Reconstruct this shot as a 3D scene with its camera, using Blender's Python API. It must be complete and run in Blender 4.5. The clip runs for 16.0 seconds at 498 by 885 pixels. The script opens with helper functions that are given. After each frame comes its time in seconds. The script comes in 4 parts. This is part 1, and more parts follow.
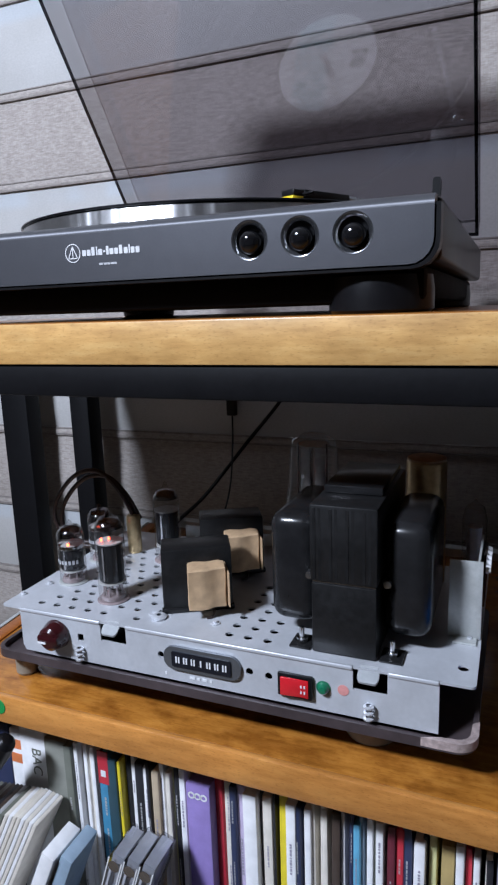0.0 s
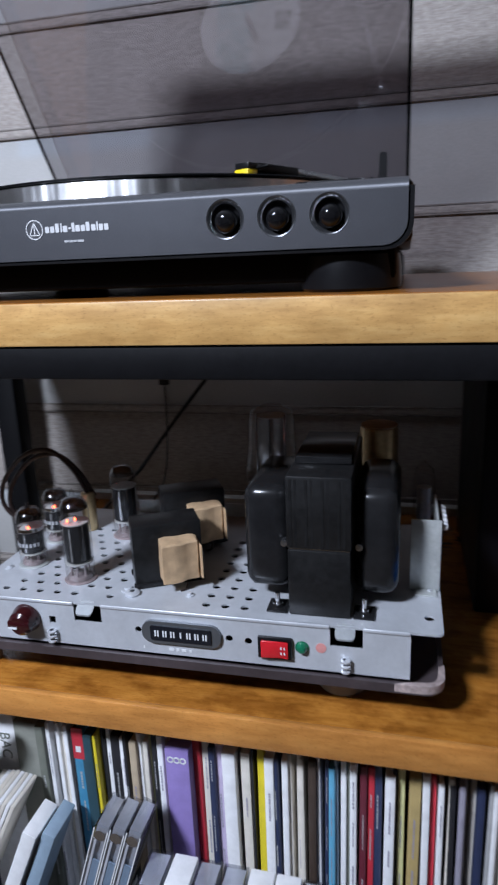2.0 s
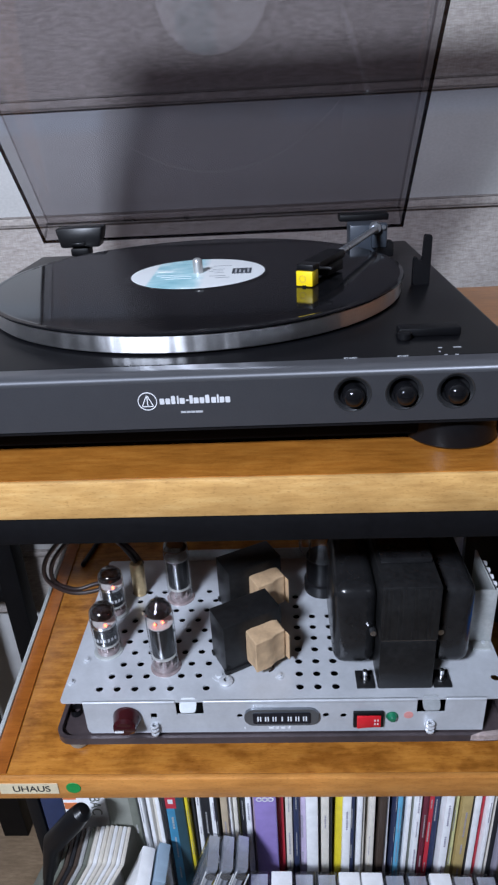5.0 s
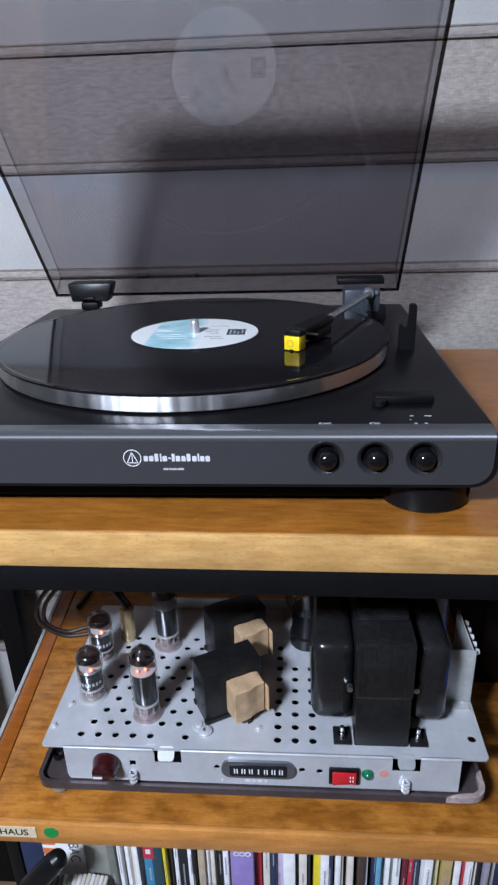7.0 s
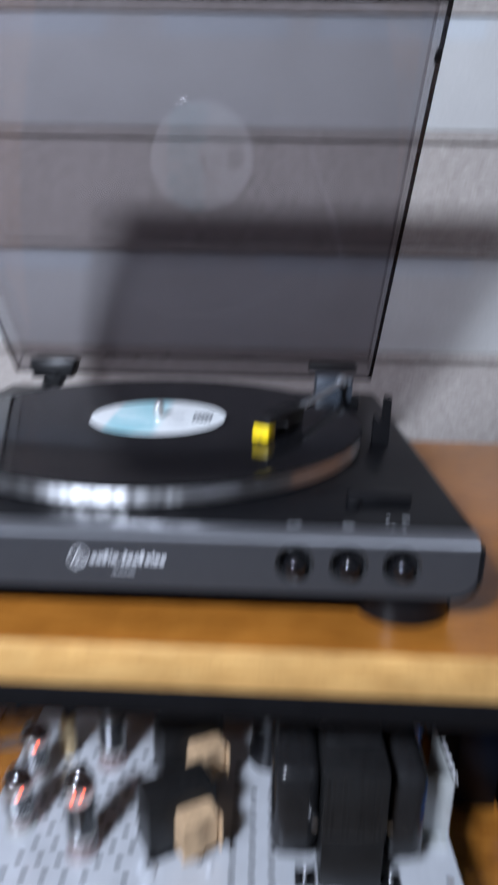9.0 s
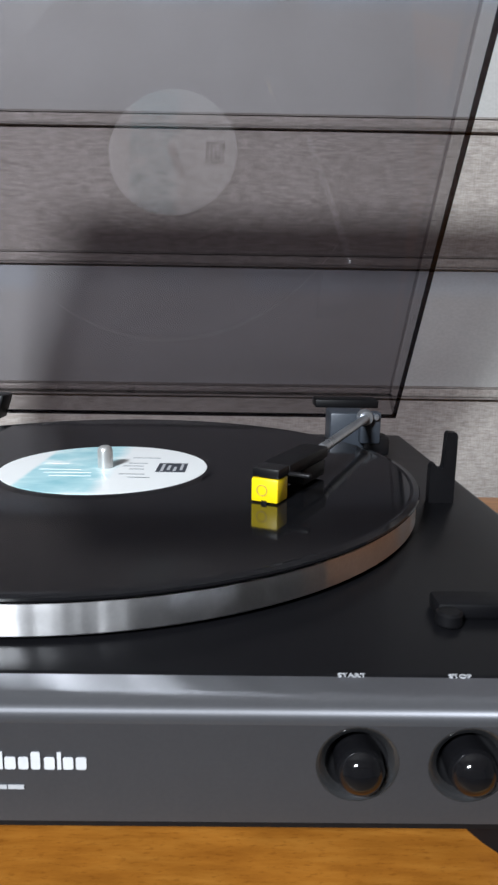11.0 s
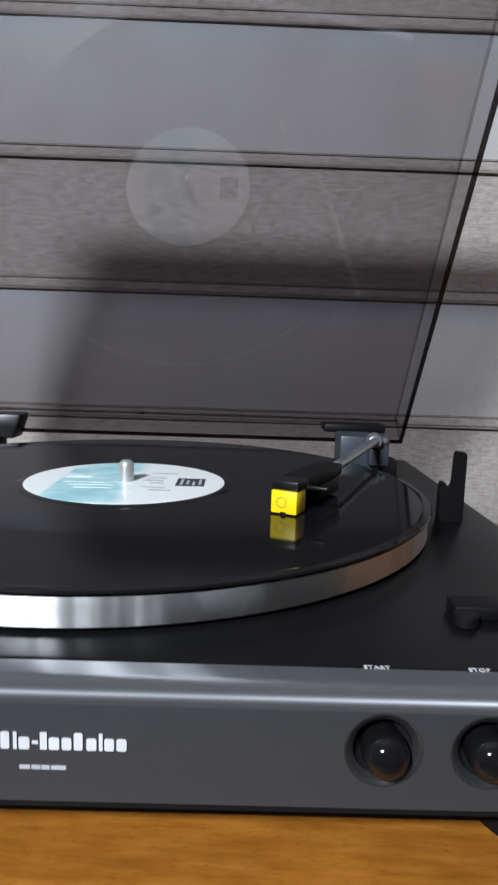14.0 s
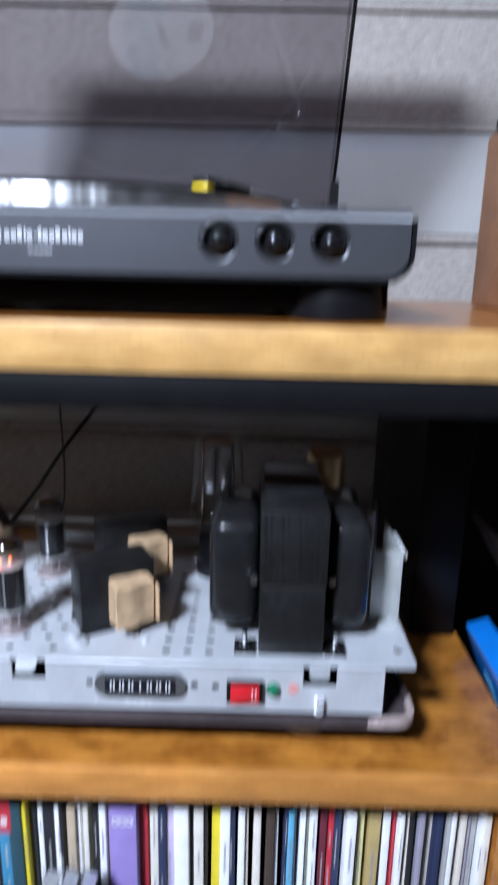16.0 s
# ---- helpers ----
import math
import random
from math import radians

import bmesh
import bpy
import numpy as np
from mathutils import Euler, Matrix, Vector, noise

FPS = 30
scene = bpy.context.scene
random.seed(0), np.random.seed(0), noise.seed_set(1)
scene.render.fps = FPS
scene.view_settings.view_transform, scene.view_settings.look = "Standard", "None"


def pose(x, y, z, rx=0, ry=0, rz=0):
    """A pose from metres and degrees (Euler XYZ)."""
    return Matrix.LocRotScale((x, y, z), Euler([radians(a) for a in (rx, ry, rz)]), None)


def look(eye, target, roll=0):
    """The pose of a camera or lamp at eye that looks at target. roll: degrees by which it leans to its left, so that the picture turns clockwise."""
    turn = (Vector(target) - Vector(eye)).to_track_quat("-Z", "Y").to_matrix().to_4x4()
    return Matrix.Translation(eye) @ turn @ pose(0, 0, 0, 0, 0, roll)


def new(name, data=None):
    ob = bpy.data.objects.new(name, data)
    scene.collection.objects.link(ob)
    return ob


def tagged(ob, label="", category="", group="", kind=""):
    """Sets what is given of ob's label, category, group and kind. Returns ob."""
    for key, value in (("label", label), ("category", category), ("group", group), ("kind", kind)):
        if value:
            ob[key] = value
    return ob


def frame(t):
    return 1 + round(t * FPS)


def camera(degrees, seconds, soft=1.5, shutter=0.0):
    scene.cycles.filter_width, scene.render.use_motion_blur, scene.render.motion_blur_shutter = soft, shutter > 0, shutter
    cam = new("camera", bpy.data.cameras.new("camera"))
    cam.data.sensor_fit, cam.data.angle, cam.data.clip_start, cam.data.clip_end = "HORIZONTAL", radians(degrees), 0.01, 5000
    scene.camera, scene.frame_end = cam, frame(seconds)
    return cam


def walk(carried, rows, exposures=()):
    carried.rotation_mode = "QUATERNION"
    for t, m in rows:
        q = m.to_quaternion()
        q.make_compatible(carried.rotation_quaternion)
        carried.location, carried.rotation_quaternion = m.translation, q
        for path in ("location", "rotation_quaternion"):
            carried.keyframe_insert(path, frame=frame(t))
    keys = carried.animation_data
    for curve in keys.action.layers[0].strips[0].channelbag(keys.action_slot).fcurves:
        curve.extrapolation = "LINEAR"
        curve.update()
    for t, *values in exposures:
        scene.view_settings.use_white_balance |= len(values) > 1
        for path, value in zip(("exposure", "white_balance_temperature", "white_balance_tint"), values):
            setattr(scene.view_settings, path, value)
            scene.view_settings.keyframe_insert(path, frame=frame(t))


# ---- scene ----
cam = camera(42.0, 16.0, soft=2.3, shutter=0.9)
PATH = [
    (0, (0.213, -0.309, 0.004), (-0.535, 1.502, -0.399), -1.9),
    (0.5, (0.21, -0.31, 0.006), (-0.528, 1.505, -0.394), -1.9),
    (1, (0.213, -0.31, 0.008), (-0.531, 1.506, -0.377), -2.1),
    (1.5, (0.197, -0.311, 0.005), (-0.519, 1.503, -0.437), -1.7),
    (2, (0.178, -0.327, 0.015), (-0.287, 1.545, -0.513), -2.3),
    (2.5, (0.124, -0.346, 0.028), (-0.17, 1.553, -0.524), -0.1),
    (3, (0.085, -0.349, 0.052), (-0.061, 1.562, -0.519), -0.3),
    (3.5, (0.064, -0.321, 0.117), (-0.143, 1.581, -0.465), -1.7),
    (4, (0.053, -0.3, 0.157), (-0.069, 1.504, -0.698), -2.4),
    (4.2, (0.051, -0.302, 0.163), (-0.043, 1.482, -0.735), -3.2),
    (6.5, (0.063, -0.311, 0.168), (-0.062, 1.498, -0.676), -2.4),
    (7, (0.073, -0.318, 0.181), (-0.071, 1.519, -0.597), -1.8),
    (7.5, (0.072, -0.316, 0.179), (-0.079, 1.524, -0.59), -1.4),
    (8, (0.072, -0.315, 0.178), (-0.076, 1.525, -0.593), -1.3),
    (8.5, (0.073, -0.314, 0.175), (-0.077, 1.521, -0.607), -1.3),
    (9, (0.073, -0.285, 0.18), (0.025, 1.636, -0.376), 1.2),
    (9.2, (0.08, -0.251, 0.185), (0.063, 1.697, -0.27), 0.7),
    (11.3, (0.059, -0.132, 0.136), (0.078, 1.833, -0.234), 0.9),
    (11.5, (0.058, -0.133, 0.136), (0.074, 1.835, -0.217), 0.8),
    (12, (0.057, -0.137, 0.136), (0.081, 1.836, -0.191), 0.9),
    (12.5, (0.055, -0.139, 0.133), (0.073, 1.835, -0.184), 0.9),
    (13, (0.054, -0.144, 0.133), (0.074, 1.834, -0.163), 0.9),
    (13.5, (0.055, -0.144, 0.134), (0.077, 1.835, -0.151), 1.1),
    (14, (0.052, -0.145, 0.133), (0.076, 1.834, -0.156), 1.9),
    (14.5, (0.061, -0.181, 0.118), (0.087, 1.794, -0.191), 2.7),
    (15, (0.08, -0.241, 0.102), (0.097, 1.738, -0.185), 1.4),
    (15.5, (0.096, -0.301, 0.079), (0.14, 1.666, -0.284), 1.2),
    (16, (0.107, -0.312, 0.022), (0.095, 1.624, -0.48), 1.3),
]
EXPOSURES = [(0.0, -0.27, 6500, 10), (2.5, -0.38, 6500, 10), (3.5, -0.33, 6500, 10), (4.2, -0.3, 6500, 10), (6.4, -0.37, 6500, 10), (7.0, -0.31, 6500, 10), (9.0, -0.14, 6500, 10),
             (11.3, 0.0, 7400, 6), (12.5, -0.1, 7400, 6), (14.0, -0.14, 7200, 6), (14.5, -0.15, 6700, 8), (15.5, 0.02, 6750, 9), (16.0, 0.23, 6250, 9)]
walk(cam, [(t, look(eye, target, roll)) for t, eye, target, roll in PATH], EXPOSURES)

# ---- light ----
LAMP = (-0.42, -0.86, 0.76)
LAMP_AIM = (-0.25, 0.2, 0.0)
world = bpy.data.worlds.new("room_air")
scene.world = world
world.use_nodes = True
world.node_tree.nodes["Background"].inputs[0].default_value = (0.75, 0.82, 1.0, 1)
world.node_tree.nodes["Background"].inputs[1].default_value = 0.02


def area_lamp(name, at, aim, sx, sy, watts, colour):
    data = bpy.data.lights.new(name, "AREA")
    data.shape, data.size, data.size_y, data.energy, data.color = "RECTANGLE", sx, sy, watts, colour
    ob = new(name, data)
    ob.matrix_world = look(at, aim)
    return ob


area_lamp("hanging_lamp_light", LAMP, LAMP_AIM, 0.22, 0.11, 36, (0.85, 0.95, 1.16))


# ---- materials ----
def nodes_of(name):
    m = bpy.data.materials.new(name)
    m.use_nodes = True
    nt = m.node_tree
    return m, nt, nt.nodes["Principled BSDF"]


def mapping(nt, scale):
    co = nt.nodes.new("ShaderNodeTexCoord")
    mp = nt.nodes.new("ShaderNodeMapping")
    mp.inputs["Scale"].default_value = scale
    nt.links.new(co.outputs["Object"], mp.inputs["Vector"])
    return mp.outputs["Vector"]


def noise_tex(nt, vec, scale, detail=4.0, rough=0.6):
    n = nt.nodes.new("ShaderNodeTexNoise")
    n.inputs["Scale"].default_value, n.inputs["Detail"].default_value = scale, detail
    n.inputs["Roughness"].default_value = rough
    nt.links.new(vec, n.inputs["Vector"])
    return n.outputs["Fac"]


def ramp(nt, fac, stops):
    r = nt.nodes.new("ShaderNodeValToRGB")
    el = r.color_ramp.elements
    while len(el) < len(stops):
        el.new(0.5)
    for e, (p, c) in zip(el, stops):
        e.position, e.color = p, (*c, 1)
    nt.links.new(fac, r.inputs["Fac"])
    return r.outputs["Color"]


def blend(nt, a, b, fac, mode="MIX"):
    mx = nt.nodes.new("ShaderNodeMix")
    mx.data_type, mx.blend_type = "RGBA", mode
    if isinstance(fac, float):
        mx.inputs[0].default_value = fac
    else:
        nt.links.new(fac, mx.inputs[0])
    nt.links.new(a, mx.inputs[6])
    nt.links.new(b, mx.inputs[7])
    return mx.outputs[2]


def bump(nt, bsdf, fac, strength, distance=0.001):
    b = nt.nodes.new("ShaderNodeBump")
    b.inputs["Strength"].default_value, b.inputs["Distance"].default_value = strength, distance
    nt.links.new(fac, b.inputs["Height"])
    nt.links.new(b.outputs["Normal"], bsdf.inputs["Normal"])


def scaled(c, k):
    return tuple(min(1.0, v * k) for v in c)


def plain(name, col, rough=0.5, metal=0.0, var=0.12, grain=180.0, relief=0.1, coat=0.0, wear=0.15, spec=0.5, rvar=0.09):
    """Paint, plastic or metal with fine grain and broad stains."""
    m, nt, b = nodes_of(name)
    v = mapping(nt, (1, 1, 1))
    fine, broad = noise_tex(nt, v, grain), noise_tex(nt, v, grain / 9)
    a = ramp(nt, fine, [(0.3, scaled(col, 1 - var)), (0.7, scaled(col, 1 + var))])
    c = ramp(nt, broad, [(0.35, (1 - wear,) * 3), (0.65, (1, 1, 1))])
    nt.links.new(blend(nt, a, c, 1.0, "MULTIPLY"), b.inputs["Base Color"])
    rr = nt.nodes.new("ShaderNodeMapRange")
    rr.inputs["To Min"].default_value, rr.inputs["To Max"].default_value = max(0.02, rough - rvar), min(1, rough + rvar)
    nt.links.new(broad, rr.inputs["Value"])
    nt.links.new(rr.outputs["Result"], b.inputs["Roughness"])
    b.inputs["Metallic"].default_value = metal
    b.inputs["Specular IOR Level"].default_value = spec
    b.inputs["Coat Weight"].default_value = coat
    if relief:
        bump(nt, b, fine, relief, 0.0003)
    return m


def wood(name, dark, mid, light, rough, coat, blotch=0.0):
    """Varnished timber with its grain along x."""
    m, nt, b = nodes_of(name)
    v = mapping(nt, (7, 42, 42))
    lines = noise_tex(nt, v, 6, 8, 0.62)
    pores = noise_tex(nt, mapping(nt, (55, 190, 190)), 6, 3)
    patch = noise_tex(nt, mapping(nt, (5, 9, 9)), 4, 3)
    a = ramp(nt, lines, [(0.2, dark), (0.5, mid), (0.8, light)])
    p = ramp(nt, pores, [(0.34, (0.50, 0.40, 0.30)), (0.44, (1, 1, 1))])
    q = ramp(nt, patch, [(0.3, (0.72, 0.68, 0.62)), (0.7, (1.08, 1.05, 1.0))])
    y = blend(nt, blend(nt, a, p, 0.4, "MULTIPLY"), q, 0.9, "MULTIPLY")
    if blotch:
        spots = ramp(nt, noise_tex(nt, mapping(nt, (26, 38, 38)), 1.6, 3), [(0.36, (0.55, 0.46, 0.40)), (0.56, (1.06, 1.06, 1.06))])
        y = blend(nt, y, spots, blotch, "MULTIPLY")
    nt.links.new(y, b.inputs["Base Color"])
    b.inputs["Roughness"].default_value = rough
    b.inputs["Coat Weight"].default_value, b.inputs["Coat Roughness"].default_value = coat, 0.18
    bump(nt, b, lines, 0.12, 0.0004)
    return m


def linen(name, col):
    """Coarse woven cloth: slubs across and along."""
    m, nt, b = nodes_of(name)
    across = noise_tex(nt, mapping(nt, (110, 10, 700)), 1.0, 3)
    along = noise_tex(nt, mapping(nt, (700, 10, 110)), 1.0, 3)
    slub = noise_tex(nt, mapping(nt, (75, 4, 300)), 1.0, 5)
    broad = noise_tex(nt, mapping(nt, (6, 2, 6)), 1.0, 3)
    a = ramp(nt, across, [(0.3, scaled(col, 0.78)), (0.7, scaled(col, 1.15))])
    c = ramp(nt, along, [(0.3, (0.8, 0.79, 0.78)), (0.7, (1.05, 1.05, 1.05))])
    d = ramp(nt, slub, [(0.34, (0.72, 0.69, 0.66)), (0.58, (1.04, 1.03, 1.02))])
    e = ramp(nt, broad, [(0.3, (0.9, 0.89, 0.88)), (0.7, (1.05, 1.05, 1.05))])
    x = blend(nt, blend(nt, a, c, 0.8, "MULTIPLY"), d, 0.75, "MULTIPLY")
    nt.links.new(blend(nt, x, e, 1.0, "MULTIPLY"), b.inputs["Base Color"])
    b.inputs["Roughness"].default_value = 0.9
    bump(nt, b, slub, 0.35, 0.001)
    return m


def sheer(name, col, cool):
    """Smooth thin cloth. Cooler broken blocks just under each band's upper seam paint reflections in the glass behind.
    """
    m, nt, b = nodes_of(name)
    co = nt.nodes.new("ShaderNodeTexCoord")
    sep = nt.nodes.new("ShaderNodeSeparateXYZ")
    nt.links.new(co.outputs["Object"], sep.inputs[0])
    sc = nt.nodes.new("ShaderNodeMath")
    sc.operation = "MULTIPLY_ADD"
    sc.inputs[1].default_value, sc.inputs[2].default_value = 1 / 0.2403, -0.188 / 0.2403 + 10
    nt.links.new(sep.outputs["Z"], sc.inputs[0])
    fr = nt.nodes.new("ShaderNodeMath")
    fr.operation = "FRACT"
    nt.links.new(sc.outputs[0], fr.inputs[0])
    band = ramp(nt, fr.outputs[0], [(0.86, (0, 0, 0)), (0.905, (1, 1, 1)), (0.975, (1, 1, 1)), (0.985, (0, 0, 0))])
    cells = noise_tex(nt, mapping(nt, (13, 0, 2)), 1.0, 0.0)
    gaps = ramp(nt, cells, [(0.42, (0.25, 0.25, 0.25)), (0.48, (1, 1, 1))])
    fine, broad = noise_tex(nt, mapping(nt, (300, 60, 500)), 1.0, 3), noise_tex(nt, mapping(nt, (9, 3, 9)), 1.0, 3)
    warm = ramp(nt, fine, [(0.3, scaled(col, 0.93)), (0.7, scaled(col, 1.06))])
    reflected = ramp(nt, fine, [(0.3, scaled(cool, 0.95)), (0.7, scaled(cool, 1.05))])
    stain = ramp(nt, broad, [(0.3, (0.92, 0.91, 0.90)), (0.7, (1.03, 1.03, 1.03))])
    x = blend(nt, warm, reflected, blend(nt, band, gaps, 1.0, "MULTIPLY"))
    nt.links.new(blend(nt, x, stain, 1.0, "MULTIPLY"), b.inputs["Base Color"])
    b.inputs["Roughness"].default_value = 0.85
    bump(nt, b, fine, 0.12, 0.0003)
    return m


def tinted(name, col, tint_rough=0.03, ior=1.49, clear=1.0):
    """Clear plastic or glass: light passes, tinted, and the surface mirrors at a slant."""
    m = bpy.data.materials.new(name)
    m.use_nodes = True
    nt = m.node_tree
    nt.nodes.clear()
    out = nt.nodes.new("ShaderNodeOutputMaterial")
    tr = nt.nodes.new("ShaderNodeBsdfTransparent")
    tr.inputs["Color"].default_value = (*col, 1)
    gl = nt.nodes.new("ShaderNodeBsdfGlossy")
    gl.inputs["Roughness"].default_value = tint_rough
    lw = nt.nodes.new("ShaderNodeLayerWeight")
    lw.inputs["Blend"].default_value = 0.5
    pw = nt.nodes.new("ShaderNodeMath")
    pw.operation = "POWER"
    pw.inputs[1].default_value = 5.0
    nt.links.new(lw.outputs["Facing"], pw.inputs[0])
    f0 = ((ior - 1) / (ior + 1)) ** 2
    mul = nt.nodes.new("ShaderNodeMath")
    mul.operation = "MULTIPLY_ADD"
    mul.inputs[1].default_value = (1 - f0) * clear
    mul.inputs[2].default_value = f0 * clear
    nt.links.new(pw.outputs[0], mul.inputs[0])
    mx = nt.nodes.new("ShaderNodeMixShader")
    nt.links.new(mul.outputs[0], mx.inputs["Fac"])
    nt.links.new(tr.outputs[0], mx.inputs[1])
    nt.links.new(gl.outputs[0], mx.inputs[2])
    nt.links.new(mx.outputs[0], out.inputs["Surface"])
    return m


def vinyl_grooves(name):
    m, nt, b = nodes_of(name)
    co = nt.nodes.new("ShaderNodeTexCoord")
    w = nt.nodes.new("ShaderNodeTexWave")
    w.wave_type, w.rings_direction = "RINGS", "Z"
    w.inputs["Scale"].default_value, w.inputs["Distortion"].default_value = 420, 0.0
    nt.links.new(co.outputs["Object"], w.inputs["Vector"])
    b.inputs["Base Color"].default_value = (0.006, 0.006, 0.007, 1)
    b.inputs["Roughness"].default_value = 0.075
    b.inputs["Specular IOR Level"].default_value = 0.17
    bump(nt, b, w.outputs["Fac"], 0.003, 0.0001)
    return m


def glowing(name, col, strength):
    m, nt, b = nodes_of(name)
    b.inputs["Base Color"].default_value = (*col, 1)
    b.inputs["Emission Color"].default_value = (*col, 1)
    b.inputs["Emission Strength"].default_value = strength
    return m


def label_paper(name):
    """Record label: pale rim, a sky-blue band across and soft cloud shapes."""
    m, nt, b = nodes_of(name)
    co = nt.nodes.new("ShaderNodeTexCoord")
    sep = nt.nodes.new("ShaderNodeSeparateXYZ")
    nt.links.new(co.outputs["Object"], sep.inputs[0])
    mr = nt.nodes.new("ShaderNodeMapRange")
    mr.inputs["From Min"].default_value, mr.inputs["From Max"].default_value = -0.035, 0.035
    nt.links.new(sep.outputs["X"], mr.inputs["Value"])
    band = ramp(nt, mr.outputs["Result"], [(0.02, (0, 0, 0)), (0.05, (1, 1, 1)), (0.50, (1, 1, 1)), (0.60, (0, 0, 0))])
    cloud = noise_tex(nt, mapping(nt, (30, 60, 30)), 1.2, 4)
    sky = ramp(nt, cloud, [(0.3, (0.22, 0.5, 0.56)), (0.52, (0.42, 0.66, 0.70)), (0.66, (0.75, 0.84, 0.84))])
    base = nt.nodes.new("ShaderNodeRGB")
    base.outputs[0].default_value = (0.78, 0.80, 0.80, 1)
    nt.links.new(blend(nt, base.outputs[0], sky, band), b.inputs["Base Color"])
    b.inputs["Roughness"].default_value = 0.4
    return m


WOOD_TOP = wood("shelf_varnish", (0.22, 0.072, 0.010), (0.34, 0.128, 0.020), (0.44, 0.19, 0.036), 0.28, 0.35)
WOOD_EDGE = wood("shelf_edge_wood", (0.43, 0.235, 0.077), (0.60, 0.355, 0.128), (0.72, 0.475, 0.198), 0.42, 0.25)
WOOD_LOW = wood("lower_shelf_varnish", (0.25, 0.090, 0.014), (0.42, 0.168, 0.028), (0.54, 0.242, 0.050), 0.24, 0.6, 0.75)
WOOD_LOW_EDGE = wood("lower_edge_wood", (0.43, 0.170, 0.038), (0.60, 0.262, 0.066), (0.70, 0.34, 0.095), 0.36, 0.4)
WOOD_STRIP = wood("strip_varnish", (0.20, 0.055, 0.009), (0.33, 0.10, 0.016), (0.42, 0.15, 0.028), 0.32, 0.4)
WOOD_SPEAKER = wood("speaker_veneer", (0.23, 0.105, 0.05), (0.34, 0.165, 0.085), (0.42, 0.225, 0.12), 0.5, 0.1)
STEEL = plain("black_steel", (0.005, 0.005, 0.006), 0.55, 0.0, 0.2, 260, 0.12, spec=0.13)
CLOTH = linen("shade_linen", (0.455, 0.418, 0.395))
SHEER = sheer("shade_pale_band", (0.47, 0.465, 0.455), (0.47, 0.495, 0.515))
SEAM = linen("shade_seam", (0.30, 0.275, 0.26))
SHOULDER = plain("shoulder_metal", (0.20, 0.204, 0.22), 0.40, 0.8, 0.02, 900, 0.0, 0.0, 0.03, rvar=0.01)
nt = SHOULDER.node_tree
tg = nt.nodes.new("ShaderNodeTangent")
tg.direction_type, tg.uv_map = "UV_MAP", "UVMap"
nt.links.new(tg.outputs[0], nt.nodes["Principled BSDF"].inputs["Tangent"])
nt.nodes["Principled BSDF"].inputs["Anisotropic"].default_value = 0.85
PANEL = plain("panel_gunmetal", (0.157, 0.161, 0.178), 0.33, 0.80, 0.03, 900, 0.0, 0.0, 0.03, rvar=0.015)
DECK = plain("deck_black_plastic", (0.005, 0.005, 0.006), 0.30, 0.0, 0.12, 700, 0.0, 0.0, 0.08, spec=0.13, rvar=0.02)
MATT = plain("matt_black", (0.004, 0.004, 0.005), 0.5, 0.0, 0.15, 400, 0.03, spec=0.18)
BLACK = plain("black_plastic", (0.007, 0.007, 0.008), 0.34, 0.0, 0.15, 400, 0.06, spec=0.28)
GLOSS = plain("gloss_black", (0.006, 0.006, 0.007), 0.07, 0.0, 0.1, 300, 0.0)
RUBBER = plain("rubber_black", (0.006, 0.006, 0.007), 0.33, 0.0, 0.15, 300, 0.03, spec=0.2)
UNDER = plain("underbody_black", (0.003, 0.003, 0.0035), 0.7, 0.0, 0.15, 300, 0.05, spec=0.05)
ALU = plain("platter_aluminium", (0.80, 0.80, 0.81), 0.40, 1.0, 0.04, 700, 0.03, 0.0, 0.06)
nt = ALU.node_tree
tg = nt.nodes.new("ShaderNodeTangent")
tg.direction_type, tg.axis = "RADIAL", "Z"
nt.links.new(tg.outputs[0], nt.nodes["Principled BSDF"].inputs["Tangent"])
nt.nodes["Principled BSDF"].inputs["Anisotropic"].default_value = 0.75
nt.nodes["Principled BSDF"].inputs["Anisotropic Rotation"].default_value = 0.25
streak = noise_tex(nt, mapping(nt, (55, 55, 2)), 1.0, 1.5)
bump(nt, nt.nodes["Principled BSDF"], streak, 0.75, 0.0034)
SILVER = plain("silver_plastic", (0.74, 0.76, 0.80), 0.22, 0.5, 0.08, 200, 0.02)
DISH = plain("dish_metal", (0.42, 0.425, 0.44), 0.24, 0.95, 0.05, 600, 0.03, 0.0, 0.05)
RIM_METAL = plain("dish_rim_metal", (0.18, 0.184, 0.195), 0.24, 0.9, 0.05, 600, 0.02, 0.0, 0.05)
DISH_DARK = plain("dish_dark", (0.03, 0.03, 0.033), 0.30, 0.5, 0.05, 600, 0.02)
CHROME = plain("bright_metal", (0.75, 0.75, 0.76), 0.16, 1.0, 0.06, 300, 0.03)
SPINDLE = plain("spindle_steel", (0.70, 0.70, 0.69), 0.34, 0.75, 0.06, 300, 0.02)
GREYMETAL = plain("arm_grey", (0.045, 0.055, 0.07), 0.42, 0.2, 0.08, 400, 0.05)
TUBE_GREY = plain("arm_tube", (0.42, 0.44, 0.47), 0.3, 0.8, 0.06, 400, 0.03)
YELLOW = plain("stylus_yellow", (0.86, 0.62, 0.01), 0.4, 0.0, 0.05, 300, 0.03, 0.0, 0.06)
WHITE_INK = plain("white_ink", (0.80, 0.81, 0.83), 0.5, 0.0, 0.04, 300, 0.0)
NAME_INK = plain("name_ink", (0.60, 0.61, 0.63), 0.5, 0.0, 0.04, 300, 0.0)
